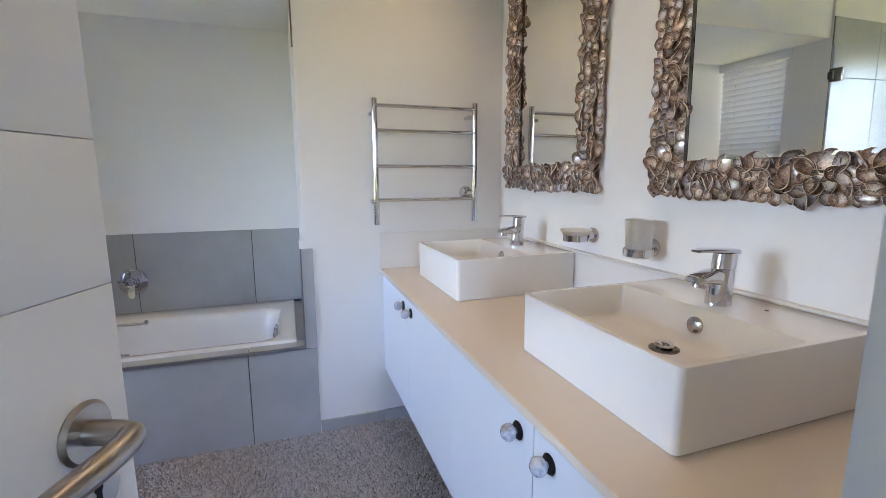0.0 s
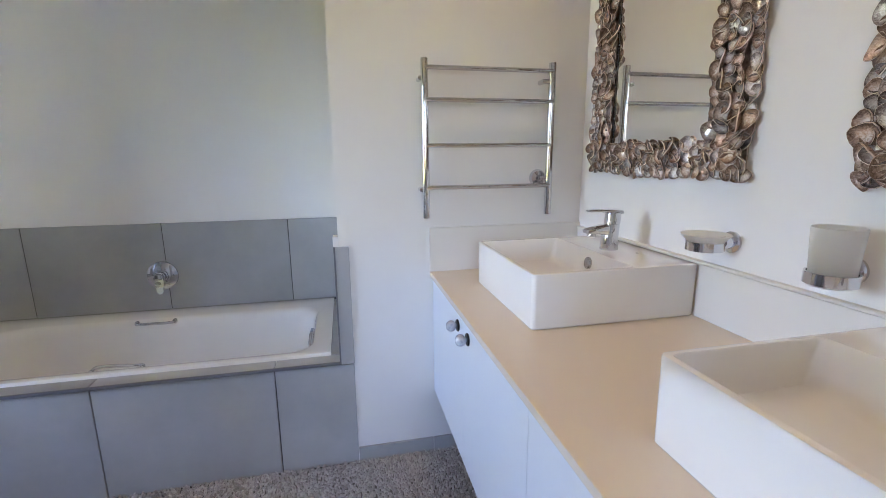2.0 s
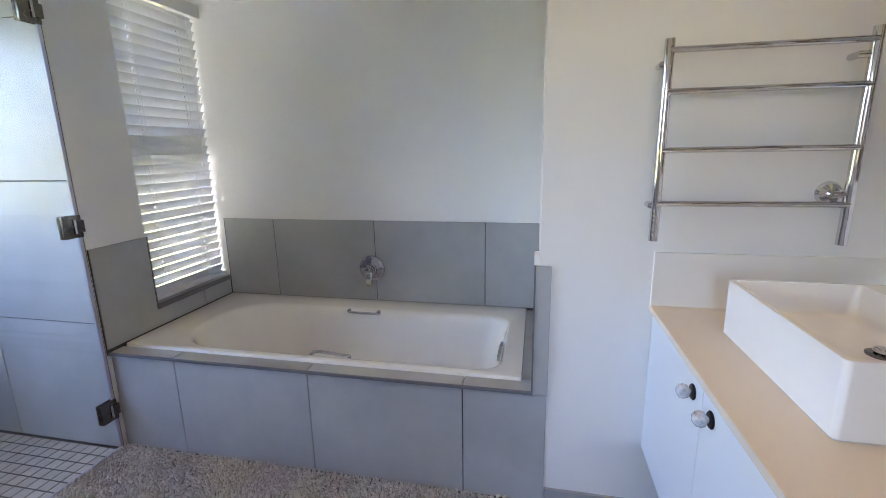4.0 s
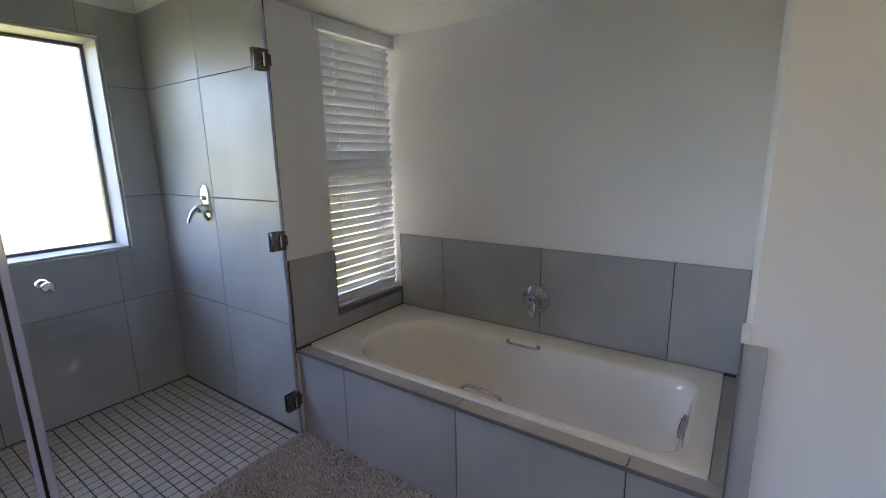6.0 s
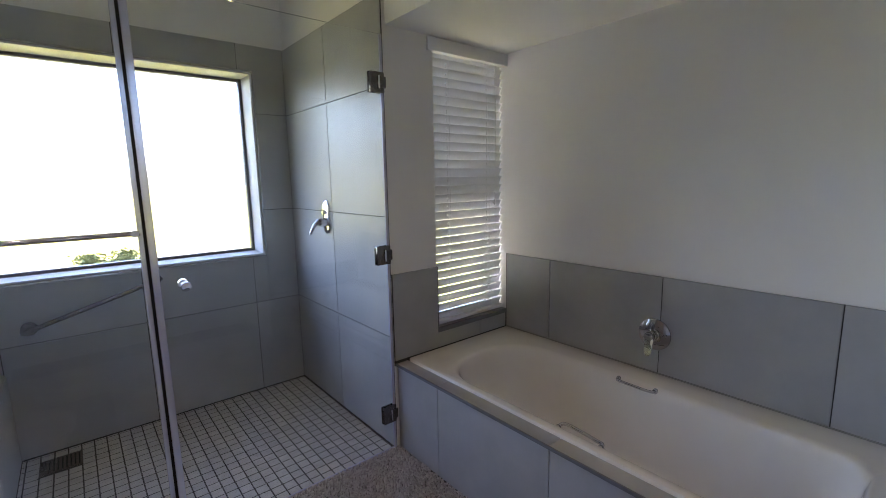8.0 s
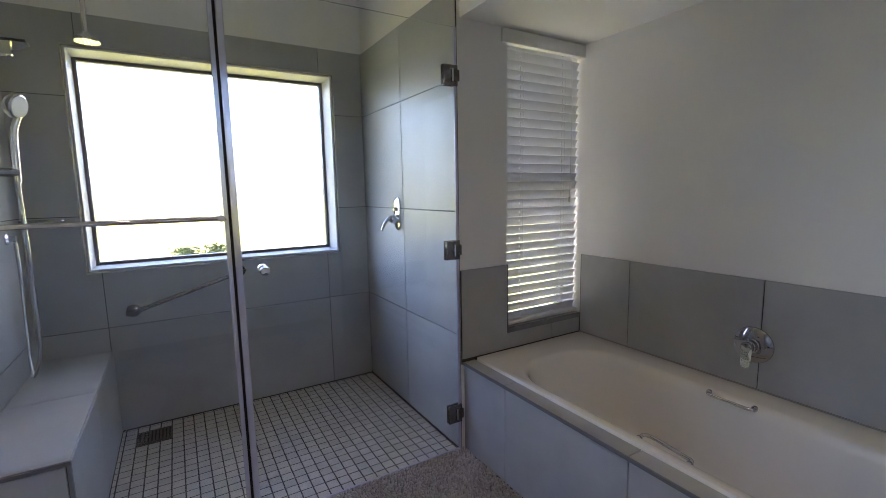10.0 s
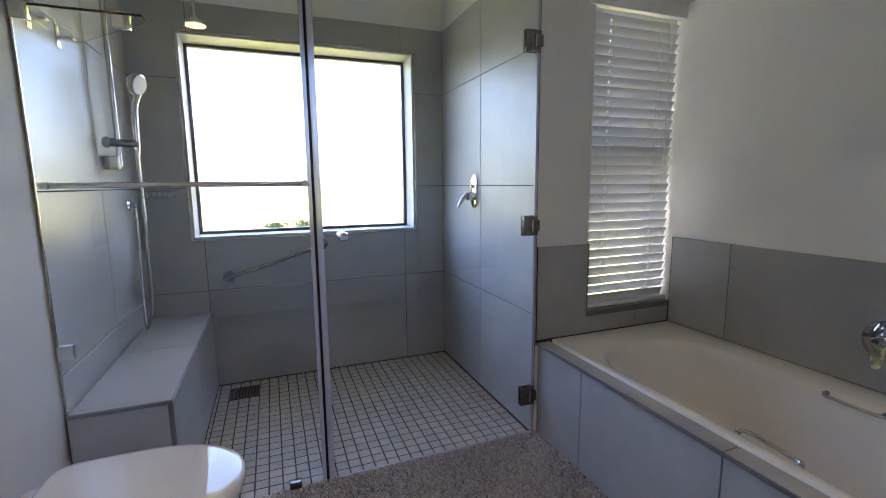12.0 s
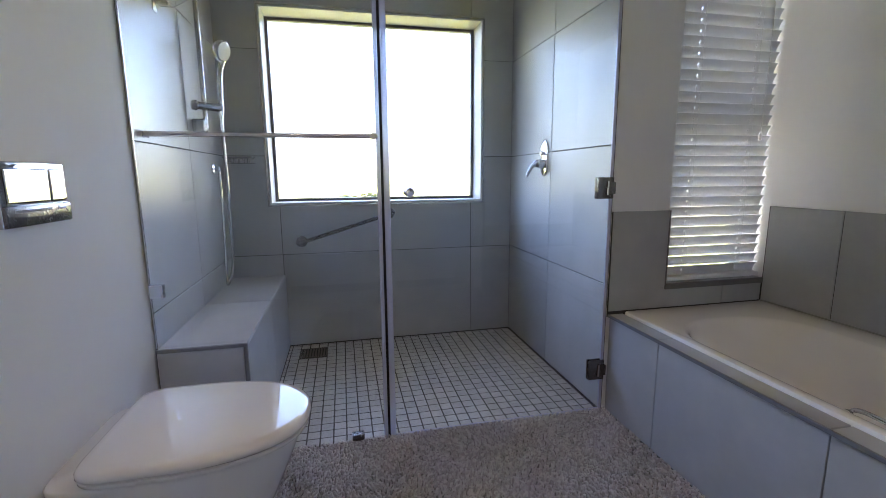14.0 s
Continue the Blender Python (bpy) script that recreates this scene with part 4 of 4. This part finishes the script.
def basin(yc):
    x0, x1, y0, y1 = 0.645, XE - 0.014, yc - 0.236, yc + 0.236
    zb, zt = ZK, ZK + 0.148
    b = thing("washbasin", (0.88, yc, zb), "white rectangular vessel basin on the cream worktop", "basin", "washbasins")
    r = 0.012
    bx0, bx1, by0, by1 = x0 + 0.014, 0.935, y0 + 0.014, y1 - 0.014
    loops = [
        rrect(x0 + 0.004, y0 + 0.004, x1 - 0.002, y1 - 0.004, r, zb), rrect(x0 + 0.001, y0 + 0.001, x1, y1 - 0.001, r, zb + 0.004),
        rrect(x0, y0, x1, y1, r, zt - 0.004), rrect(x0 + 0.001, y0 + 0.001, x1 - 0.001, y1 - 0.001, r, zt - 0.001), rrect(x0 + 0.004, y0 + 0.004, x1 - 0.004, y1 - 0.004, r, zt),
        rrect(bx0 - 0.003, by0 - 0.003, bx1 + 0.003, by1 + 0.003, r, zt), rrect(bx0, by0, bx1, by1, r, zt - 0.004),
        rrect(bx0 + 0.005, by0 + 0.004, bx1 - 0.008, by1 - 0.004, 0.02, zb + 0.088), rrect(bx0 + 0.012, by0 + 0.010, bx1 - 0.014, by1 - 0.010, 0.025, zb + 0.074),
        rrect(bx0 + 0.028, by0 + 0.026, bx1 - 0.024, by1 - 0.026, 0.03, zb + 0.067), rrect(bx0 + 0.15, by0 + 0.18, bx1 - 0.055, by1 - 0.18, 0.02, zb + 0.061),
    ]
    part("bowl", loft(loops), PORCELAIN, b, smooth=35)
    dx = 0.858
    w = part("waste_ring", lathe((dx, yc, zb + 0.061), (0, 0, 1), [(0.031, 0), (0.031, 0.003), (0.025, 0.005), (0.022, 0.003)], 28), GUNMETAL, b, smooth=40)
    part("waste_plug", lathe((dx, yc, zb + 0.063), (0, 0, 1), [(0.014, 0), (0.02, 0.007), (0.019, 0.012), (0.012, 0.015), (0, 0.016)], 24), CHROME, w, smooth=40)
    ax = Vector((-1, 0, 0.12)).normalized()
    part("overflow_cap", lathe((bx1 - 0.0065, yc - 0.012, zb + 0.110), ax, [(0.019, 0), (0.019, 0.004), (0.015, 0.007), (0, 0.0075)], 26), STEEL, b, smooth=40)
    part("chain_hole", lathe((x1 - 0.075, yc - 0.075, zt - 0.001), (0, 0, 1), [(0.004, 0), (0.004, 0.0015), (0, 0.0016)], 12), DARK, b)
    # mixer tap
    t = thing("basin_mixer", (1.003, yc, zt), "chrome single-lever basin mixer tap", "tap", "basin mixers")
    tx = 1.003
    def oval(cx, z, a, c, tilt=0.0):
        return [Vector((cx + a * math.cos(2 * math.pi * i / 28), yc + c * math.sin(2 * math.pi * i / 28), z + tilt * math.cos(2 * math.pi * i / 28) * a)) for i in range(28)]
    part("body", loft([oval(tx, zt, 0.029, 0.026), oval(tx, zt + 0.004, 0.029, 0.026), oval(tx + 0.001, zt + 0.04, 0.026, 0.0245), oval(tx + 0.004, zt + 0.074, 0.025, 0.024), oval(tx + 0.005, zt + 0.080, 0.0235, 0.023)]), CHROME, t, smooth=40)
    def sec(px, z, hw, hh):
        return [Vector((px, yc + hw * math.copysign(abs(math.cos(a)) ** 0.6, math.cos(a)), z + hh * math.copysign(abs(math.sin(a)) ** 0.6, math.sin(a)))) for a in (2 * math.pi * i / 24 for i in range(24))]
    part("spout", loft([sec(tx + 0.008, zt + 0.056, 0.019, 0.022), sec(tx - 0.025, zt + 0.064, 0.020, 0.017), sec(tx - 0.055, zt + 0.063, 0.0215, 0.011), sec(tx - 0.078, zt + 0.060, 0.021, 0.008), sec(tx - 0.083, zt + 0.059, 0.017, 0.005)]), CHROME, t, smooth=50)
    part("aerator", lathe((tx - 0.062, yc, zt + 0.054), (-0.15, 0, -1), [(0.0135, 0), (0.0135, 0.011), (0.011, 0.013), (0, 0.013)], 20), CHROME, t, smooth=40)
    part("lever_cap", loft([oval(tx + 0.006, zt + 0.082, 0.0245, 0.0235), oval(tx + 0.008, zt + 0.106, 0.0245, 0.0235, 0.05), oval(tx + 0.008, zt + 0.116, 0.023, 0.022, 0.05)]), CHROME, t, smooth=40)
    part("lever", loft([sec(tx + 0.032, zt + 0.1175, 0.019, 0.006), sec(tx - 0.01, zt + 0.121, 0.021, 0.005), sec(tx - 0.05, zt + 0.124, 0.019, 0.004), sec(tx - 0.078, zt + 0.123, 0.012, 0.0025)]), CHROME, t, smooth=50)


basin(2.420)
basin(1.492)


# ---- soap dish and tumbler ----
def wall_holder(yc, tumbler):
    z = 1.018 if tumbler else 1.022
    t = thing("tumbler_holder" if tumbler else "soap_dish_holder", (XE, yc, z), "frosted glass tumbler in a chrome wall holder" if tumbler else "frosted glass soap dish in a chrome wall holder", "holder")
    part("wall_flange", lathe((XE, yc, z), (-1, 0, 0), [(0.027, 0), (0.027, 0.006), (0.022, 0.010), (0.016, 0.012), (0.014, 0.03)], 28), CHROME, t, smooth=40)
    cx, cy = XE - 0.066, yc + (-0.010 if tumbler else 0.016)
    rr = 0.0385 if tumbler else 0.04
    zr = z - 0.008
    part("holder_ring", loft([ring((cx, cy, zr - 0.011), rr + 0.004, seg=36), ring((cx, cy, zr + 0.011), rr + 0.004, seg=36), ring((cx, cy, zr + 0.011), rr, seg=36), ring((cx, cy, zr - 0.011), rr, seg=36), ring((cx, cy, zr - 0.011), rr + 0.004, seg=36)], cap=(False, False)), CHROME, t, smooth=40)
    part("stem", tube([(XE - 0.028, yc, z - 0.006), (cx + rr - 0.004, cy - 0.008, zr)], 0.008, 12), CHROME, t, smooth=40)
    if tumbler:
        g = lathe((cx, cy, zr - 0.016), (0, 0, 1), [(0.033, 0), (0.035, 0.002), (0.0410, 0.110), (0.0390, 0.111), (0.033, 0.006), (0, 0.006)], 36)
        part("tumbler", g, FROST, t, "frosted glass tumbler", smooth=50)
    else:
        g = lathe((cx, cy, zr - 0.004), (0, 0, 1), [(0.02, 0), (0.03, 0.002), (0.048, 0.022), (0.058, 0.032), (0.056, 0.034), (0.044, 0.024), (0.028, 0.007), (0, 0.005)], 36)
        part("dish", g, FROST, t, "frosted glass dish", smooth=50)


wall_holder(2.102, False)
wall_holder(1.826, True)


# ---- heated towel rail ----
def towel_rail():
    t = thing("towel_rail", (0.73, YN, 1.0), "chrome heated towel rail with four bars on the wall", "towel rail")
    y = YN - 0.042
    xa, xb = 0.492, 0.976
    for x in (xa, xb):
        part("upright", tube([(x, y, 1.015), (x, y, 1.575)], 0.0135, 18), CHROME, t, smooth=40)
        for z in (1.12 if x == xa else 1.154, 1.51):
            bx = x - 0.014 if x == xa else x - 0.03
            part("bracket", tube([(bx, YN, z), (bx, y + 0.004, z), (x, y, z)], 0.0095, 14), CHROME, t, smooth=40)
    for z in (1.545, 1.437, 1.279, 1.127):
        part("bar", tube([(xa, y - 0.006, z), (xb, y - 0.006, z)], 0.0085, 14), CHROME, t, smooth=40)
    part("cable_cover", lathe((0.945, YN, 1.154), (0, -1, 0), [(0.032, 0), (0.034, 0.006), (0.028, 0.016), (0.012, 0.02), (0.01, 0.034), (0, 0.034)], 30), CHROME, t, smooth=40)
    for i in range(6):
        z = 1.035 + i * 0.014
        part("indicator", lathe((xa - 0.006, y - 0.0115, z), (-0.4, -1, 0), [(0.0028, 0), (0.0024, 0.0015), (0, 0.002)], 8), PVC, t)


towel_rail()


# ---- shell mirrors ----
SHELL_MESH = []
for k in range(9):
    rng = random.Random(40 + k)
    L, asp, depth = rng.uniform(0.022, 0.028), rng.uniform(0.64, 0.80), rng.uniform(0.005, 0.008)
    bm = bmesh.new()
    seg = 16
    loops = []
    for rr, h in ((1.0, -0.001), (1.018, 0.0006), (0.985, 0.0014), (0.955, 0.0004), (0.80, -depth * 0.45), (0.55, -depth * 0.82), (0.28, -depth)):
        loop = []
        for i in range(seg):
            a = 2 * math.pi * i / seg
            wob = 1 + 0.04 * math.sin(3 * a + k) + 0.025 * math.sin(5 * a + 2 * k)
            skew = 1 - 0.10 * math.cos(a)
            loop.append(Vector((L * rr * wob * math.cos(a) - 0.10 * L * (1 - rr), L * asp * skew * rr * wob * math.sin(a), h + 0.003 * math.sin(2 * a + k) * rr)))
        loops.append(loop)
    loft(loops, bm, cap=(False, True))
    back = [bm.verts.new(v.co + Vector((0, 0, -0.002))) for v in bm.verts[:seg]]
    mid = [bm.verts.new(Vector((p.x * 0.6, p.y * 0.6, -depth - 0.002))) for p in loops[0]]
    for f in bm.faces[:2 * seg]:
        f.material_index = 1
    bm.verts.ensure_lookup_table()
    for i in range(seg):
        j = (i + 1) % seg
        bm.faces.new((bm.verts[j], bm.verts[i], back[i], back[j]))
        bm.faces.new((back[j], back[i], mid[i], mid[j]))
    me = bpy.data.meshes.new("shell")
    bmesh.ops.recalc_face_normals(bm, faces=bm.faces[:])
    for f in bm.faces:
        f.smooth = True
    bm.to_mesh(me)
    bm.free()
    me.materials.append(SHELLS[k % 3])
    me.materials.append(RIM)
    SHELL_MESH.append(me)


def shell_mirror(yc, z0, height, seed, yaw=0.0, lean=0.0):
    """Mirror with a wide border of overlapping shells. z0: underside of the border; yaw and lean: how the glass sits askew, in degrees."""
    rng = random.Random(seed)
    iw, band = 0.212, 0.150
    zi0, zi1 = z0 + 0.12, z0 + height - 0.12
    m = thing("shell_mirror", (XE, yc, z0), "rectangular mirror framed in overlapping brown pearly shells", "mirror", "shell mirrors")
    part("backing", box((XE - 0.004, yc - iw - 0.12, z0 + 0.03), (XE, yc + iw + 0.12, z0 + height - 0.03), 0.001), BACKING, m)
    x, zc = XE - 0.004 - 0.22 * abs(math.sin(radians(yaw))) - 0.38 * abs(math.sin(radians(lean))), (zi0 + zi1) / 2
    turn = Matrix.Translation((x, yc, zc)) @ Matrix.Rotation(radians(yaw), 4, "Z") @ Matrix.Rotation(radians(lean), 4, "Y") @ Matrix.Translation((-x, -yc, -zc))
    def set_in(bm):
        bmesh.ops.transform(bm, matrix=turn, verts=bm.verts[:])
        return bm
    g = part("mirror_glass", set_in(box((x - 0.006, yc - iw - 0.01, zi0 - 0.01), (x, yc + iw + 0.01, zi1 + 0.01))), MIRROR, m, "clear silvered mirror glass")
    bev = 0.002
    # dark metal colour stands for the shells reflected in the bevel
    for lo, hi in (((yc - iw - 0.008, zi0 - 0.01), (yc - iw + bev, zi1 + 0.01)), ((yc + iw - bev, zi0 - 0.01), (yc + iw + 0.008, zi1 + 0.01))):
        part("bevel_strip", set_in(box((x - 0.0085, lo[0], lo[1]), (x - 0.0062, hi[0], hi[1]), 0.001, 1)), GUNMETAL, g, "bevelled edge coloured with the shells' dark reflection")
    def lay(y, z, lift, along, spread, size):
        """One shell: along is the turn of its long axis from upright, spread how far it may tip."""
        ob = new("shell", SHELL_MESH[rng.randrange(9)])
        tip = Matrix.Rotation(rng.uniform(-spread, spread), 4, "Y") @ Matrix.Rotation(rng.uniform(-spread, spread), 4, "Z")
        flat = Matrix(((0, 0, -1, 0), (0, -1, 0, 0), (-1, 0, 0, 0), (0, 0, 0, 1)))
        ob.matrix_basis = Matrix.Translation((XE - lift, y, z)) @ tip @ flat @ Matrix.Rotation(along + rng.uniform(-0.5, 0.5) * (1 + spread), 4, "Z") @ Matrix.Scale(size, 4)
        ob.parent = m
        ob.matrix_parent_inverse = Matrix.Translation(m.location).inverted()
    y_in, y_out = iw + 0.022, iw + band - 0.026
    rows = ((1.0, 0.015, 0.25), (0.66, 0.019, 0.42), (0.36, 0.023, 0.5), (0.0, 0.021, 0.55))
    for side in (-1, 1):
        for k, (f, lift, spread) in enumerate(rows):
            z = z0 + 0.10 + 0.009 * k
            while z < z0 + height - 0.09:
                y = yc + side * (y_in + (y_out - y_in) * f + rng.uniform(-0.006, 0.006))
                lay(y, z, lift + rng.uniform(-0.003, 0.005), 0.0, spread, rng.choice((0.72, 0.82, 0.95, 1.05, 1.25 if f < 0.9 else 0.95)))
                z += rng.uniform(0.020, 0.031)
    for zb, sgn in ((z0 + 0.026, 1), (z0 + height - 0.026, -1)):
        for k, (f, lift, spread) in enumerate(rows):
            y = yc - iw - band + 0.026 + 0.007 * k
            while y < yc + iw + band - 0.022:
                lay(y, zb + sgn * (0.070 * (1 - f) + rng.uniform(-0.006, 0.006)), lift + rng.uniform(-0.003, 0.005), rng.choice((0.3, 1.0, 1.57)), spread, rng.choice((0.72, 0.82, 0.95, 1.1, 1.3 if f < 0.9 else 0.95)))
                y += rng.uniform(0.019, 0.030)


shell_mirror(2.42, 1.165, 0.98, 3)
shell_mirror(1.50, 1.160, 0.98, 8, yaw=1.75, lean=-1.3)


# ---- entrance door ----
def entrance_door():
    # the leaf stands open, along the passage
    hinge, free = Vector((-0.342, 0.562, 0)), Vector((-0.067, 1.314, 0))
    d = (free - hinge).normalized()
    n = Vector((d.y, -d.x, 0))
    L = (free - hinge).length
    rot = Matrix((d, -n, (0, 0, 1))).transposed().to_4x4()
    place = Matrix.Translation(hinge) @ rot
    t = thing("door_1", hinge, "white panelled door standing open with a nickel lever", "door")
    t["kind"] = "structure"
    def put(bm):
        bmesh.ops.transform(bm, matrix=place, verts=bm.verts[:])
        return bm
    bm = box((0, 0, 0.01), (L, 0.038, 2.04), 0.002)
    leaf = part("leaf", put(bm), DOORPAINT, t)
    for z0, z1 in ((0.014, 0.50), (0.50, 1.125), (1.125, 1.265), (1.265, 1.66), (1.66, 2.036)):
        part("panel", put(box((0.002, -0.005, z0 + 0.0003), (L - 0.002, 0.002, z1 - 0.0003), 0.0010, 2)), DOORPAINT, leaf, smooth=40)
    hx, hz = L - 0.057, 0.994
    def lat(x, z, prof, seg=28):
        return put(lathe((x, 0.0, z), (0, -1, 0), prof, seg))
    h = part("handle", put(tube(arc([(hx, -0.006, hz), (hx, -0.040, hz), (hx - 0.006, -0.053, hz), (hx - 0.03, -0.057, hz - 0.001), (hx - 0.075, -0.053, hz - 0.004), (hx - 0.125, -0.048, hz - 0.008)], 6), 0.0118, 20)), NICKEL, t, "brushed nickel lever handle", smooth=50)
    part("rose", lat(hx, hz, [(0.0295, 0), (0.030, 0.007), (0.0265, 0.0105), (0.0, 0.0105)]), NICKEL, h, smooth=40)
    e = part("escutcheon", lat(hx, hz - 0.064, [(0.0295, 0), (0.030, 0.007), (0.0265, 0.0105), (0.0, 0.0105)]), NICKEL, t, "brushed nickel key escutcheon", smooth=40)
    part("keyhole", put(box((hx - 0.0028, -0.0115, hz - 0.074), (hx + 0.0028, -0.0104, hz - 0.058))), DARK, e)
    part("keyhole_top", put(lathe((hx, -0.0104, hz - 0.058), (0, -1, 0), [(0.0048, 0), (0.0048, 0.0012), (0, 0.0013)], 14)), DARK, e)


entrance_door()


# ---- shaggy rug ----
def shag_rug():
    x0, x1, y0, y1 = -1.638, 1.10, 1.05, 2.844
    r = thing("shag_rug", (-0.3, 1.9, 0.0), "large grey-taupe shaggy rug covering the bathroom floor", "rug")
    part("backing", box((x0, y0, 0.0), (x1, y1, 0.008), 0.002), RUGBASE, r)
    rs = np.random.RandomState(5)
    step = 0.0092
    gx, gy = np.meshgrid(np.arange(x0 + 0.004, x1, step), np.arange(y0 + 0.004, y1, step))
    keep = (gx < 0.75) & ~((gx > -0.75) & (gx < 0.15) & (gy < 1.75)) 
    gx, gy = gx[keep], gy[keep]
    n = gx.size
    gx = gx + rs.uniform(-0.004, 0.004, n)
    gy = gy + rs.uniform(-0.004, 0.004, n)
    h = rs.uniform(0.016, 0.026, n)
    a = rs.uniform(0, 2 * np.pi, n) * 0.6 + 2.2 * np.sin(gx * 9 + 1.3 * np.sin(gy * 7)) + gy * 5
    lean = rs.uniform(0.1, 0.9, n) * h * 0.7
    dx, dy = np.cos(a) * lean, np.sin(a) * lean
    w = rs.uniform(0.0034, 0.0050, n)
    b = rs.uniform(0, 2 * np.pi, n)
    verts, levels = [], ((0.0, 0.0, 0.9), (0.6, 0.35, 1.25), (1.0, 1.0, 0.95))
    for zf, lf, wf in levels:
        for k in range(3):
            ang = b + k * 2.0944
            px = np.clip(gx + dx * lf + np.cos(ang) * w * wf, x0, x1)
            py = np.clip(gy + dy * lf + np.sin(ang) * w * wf, y0, y1)
            verts.append(np.stack([px, py, 0.006 + h * zf * (1 - 0.25 * lf)], 1))
    co = np.stack(verts, 1).reshape(-1, 3)
    base = (np.arange(n) * 9)[:, None]
    quads = []
    for lv in (0, 3):
        for k in range(3):
            quads.append([lv + k, lv + (k + 1) % 3, lv + 3 + (k + 1) % 3, lv + 3 + k])
    q = (base[:, :, None] + np.array(quads)[None]).reshape(-1, 4)
    tris = (base + np.array([[6, 7, 8]])).reshape(-1, 3)
    me = bpy.data.meshes.new("pile")
    nq, nt = len(q), len(tris)
    me.vertices.add(len(co))
    me.vertices.foreach_set("co", co.ravel())
    me.loops.add(nq * 4 + nt * 3)
    me.loops.foreach_set("vertex_index", np.concatenate([q.ravel(), tris.ravel()]).astype(np.int32))
    me.polygons.add(nq + nt)
    me.polygons.foreach_set("loop_start", np.concatenate([np.arange(nq) * 4, nq * 4 + np.arange(nt) * 3]).astype(np.int32))
    me.polygons.foreach_set("use_smooth", np.ones(nq + nt, dtype=bool))
    me.update(calc_edges=True)
    tagged(link_mesh("fleece", me, PILE, r, "thick tufted wool pile"), kind="stuff")


shag_rug()


# ---- shrubs just outside the shower window ----
def shrub(x, y, top, size, seed):
    rng = random.Random(seed)
    t = thing("shrub", (x, y, -1.2), "leafy green garden shrub outside the window", "shrub", "garden shrubs")
    part("stem", tube([(x, y, -1.25), (x + 0.02, y, top - 0.9), (x, y + 0.01, top - size)], [0.018, 0.014, 0.006], 8), BARK, t)
    for k in range(3):
        part("limb", tube([(x, y, top - 1.0 + 0.2 * k), (x + rng.uniform(-0.12, 0.05), y + rng.uniform(-0.08, 0.08), top - 0.6 + 0.2 * k)], [0.009, 0.004], 6), BARK, t)
    bm = bmesh.new()
    for i in range(700):
        p = Vector((rng.gauss(0, 0.6), rng.gauss(0, 0.75), -abs(rng.gauss(0, 1.9)) + 0.5 * rng.random())) * size
        c = Vector((x, y, top - 0.35 * size)) + p
        u = Vector((rng.uniform(-1, 1), rng.uniform(-1, 1), rng.uniform(-1, 1))).normalized() * rng.uniform(0.010, 0.018)
        w = u.orthogonal().normalized() * 0.007
        bm.faces.new([bm.verts.new(c + o) for o in (u, w, -u, -w)])
    part("crown", bm, FOLIAGE, t)


for x, y, top, size, sd in ((-3.55, 1.94, 0.935, 0.06, 1), (-3.58, 1.74, 0.92, 0.045, 2), (-3.7, 1.86, 0.86, 0.05, 3)):
    shrub(x, y, top, size, sd)


# ---- mosaic on the shower floor ----
def mosaic():
    pitch, size = 0.054, 0.0480
    ys = np.arange(1.635 - 6 * pitch + 0.003, YR - 0.012 - 0.2 * pitch, pitch)
    xs = np.arange(-1.663 - pitch + 0.003, XB + 0.009 - 0.7 * pitch, -pitch)
    me = tile_mesh(size, size, 0.008, MOSAIC, 0.0007)
    rng = random.Random(2)
    count = 0
    v, f = [], []
    for x in xs:
        for y in ys:
            y, far = max(y, 1.349), min(y + size, YR - 0.009)
            w = size if abs(far - y - size) < 1e-6 else far - y
            xa = max(x, XB + 0.011)
            if -2.735 < x + size and x < -2.60 and 1.44 < y + size and y < 1.582:
                continue
            if count < 300 and w == size and xa == x:
                ob = new("mosaic_tile", me)
                ob.matrix_basis = pose(x, y, -0.008 + rng.uniform(-0.0004, 0.0003), rng.uniform(-0.3, 0.3), rng.uniform(-0.3, 0.3), rng.uniform(-0.4, 0.4))
                ob.parent = shower_floor
                count += 1
            else:
                b, z, c = len(v), rng.uniform(-0.0004, 0.0003), 0.0007
                x1, y1 = x + size, y + w
                v += [(xa, y, -0.008), (x1, y, -0.008), (x1, y1, -0.008), (xa, y1, -0.008), (xa, y, z - c), (x1, y, z - c), (x1, y1, z - c), (xa, y1, z - c), (xa + c, y + c, z), (x1 - c, y + c, z), (x1 - c, y1 - c, z), (xa + c, y1 - c, z)]
                f += [tuple(b + i for i in q) for q in [(8, 9, 10, 11)] + [(a, (a + 1) % 4, (a + 1) % 4 + 4, a + 4) for a in range(4)] + [(a + 4, (a + 1) % 4 + 4, (a + 1) % 4 + 8, a + 8) for a in range(4)]]
    rest = bpy.data.meshes.new("mosaic_rest")
    rest.from_pydata(v, [], f)
    tagged(link_mesh("mosaic_rest", rest, MOSAIC, shower_floor), kind="stuff")


mosaic()
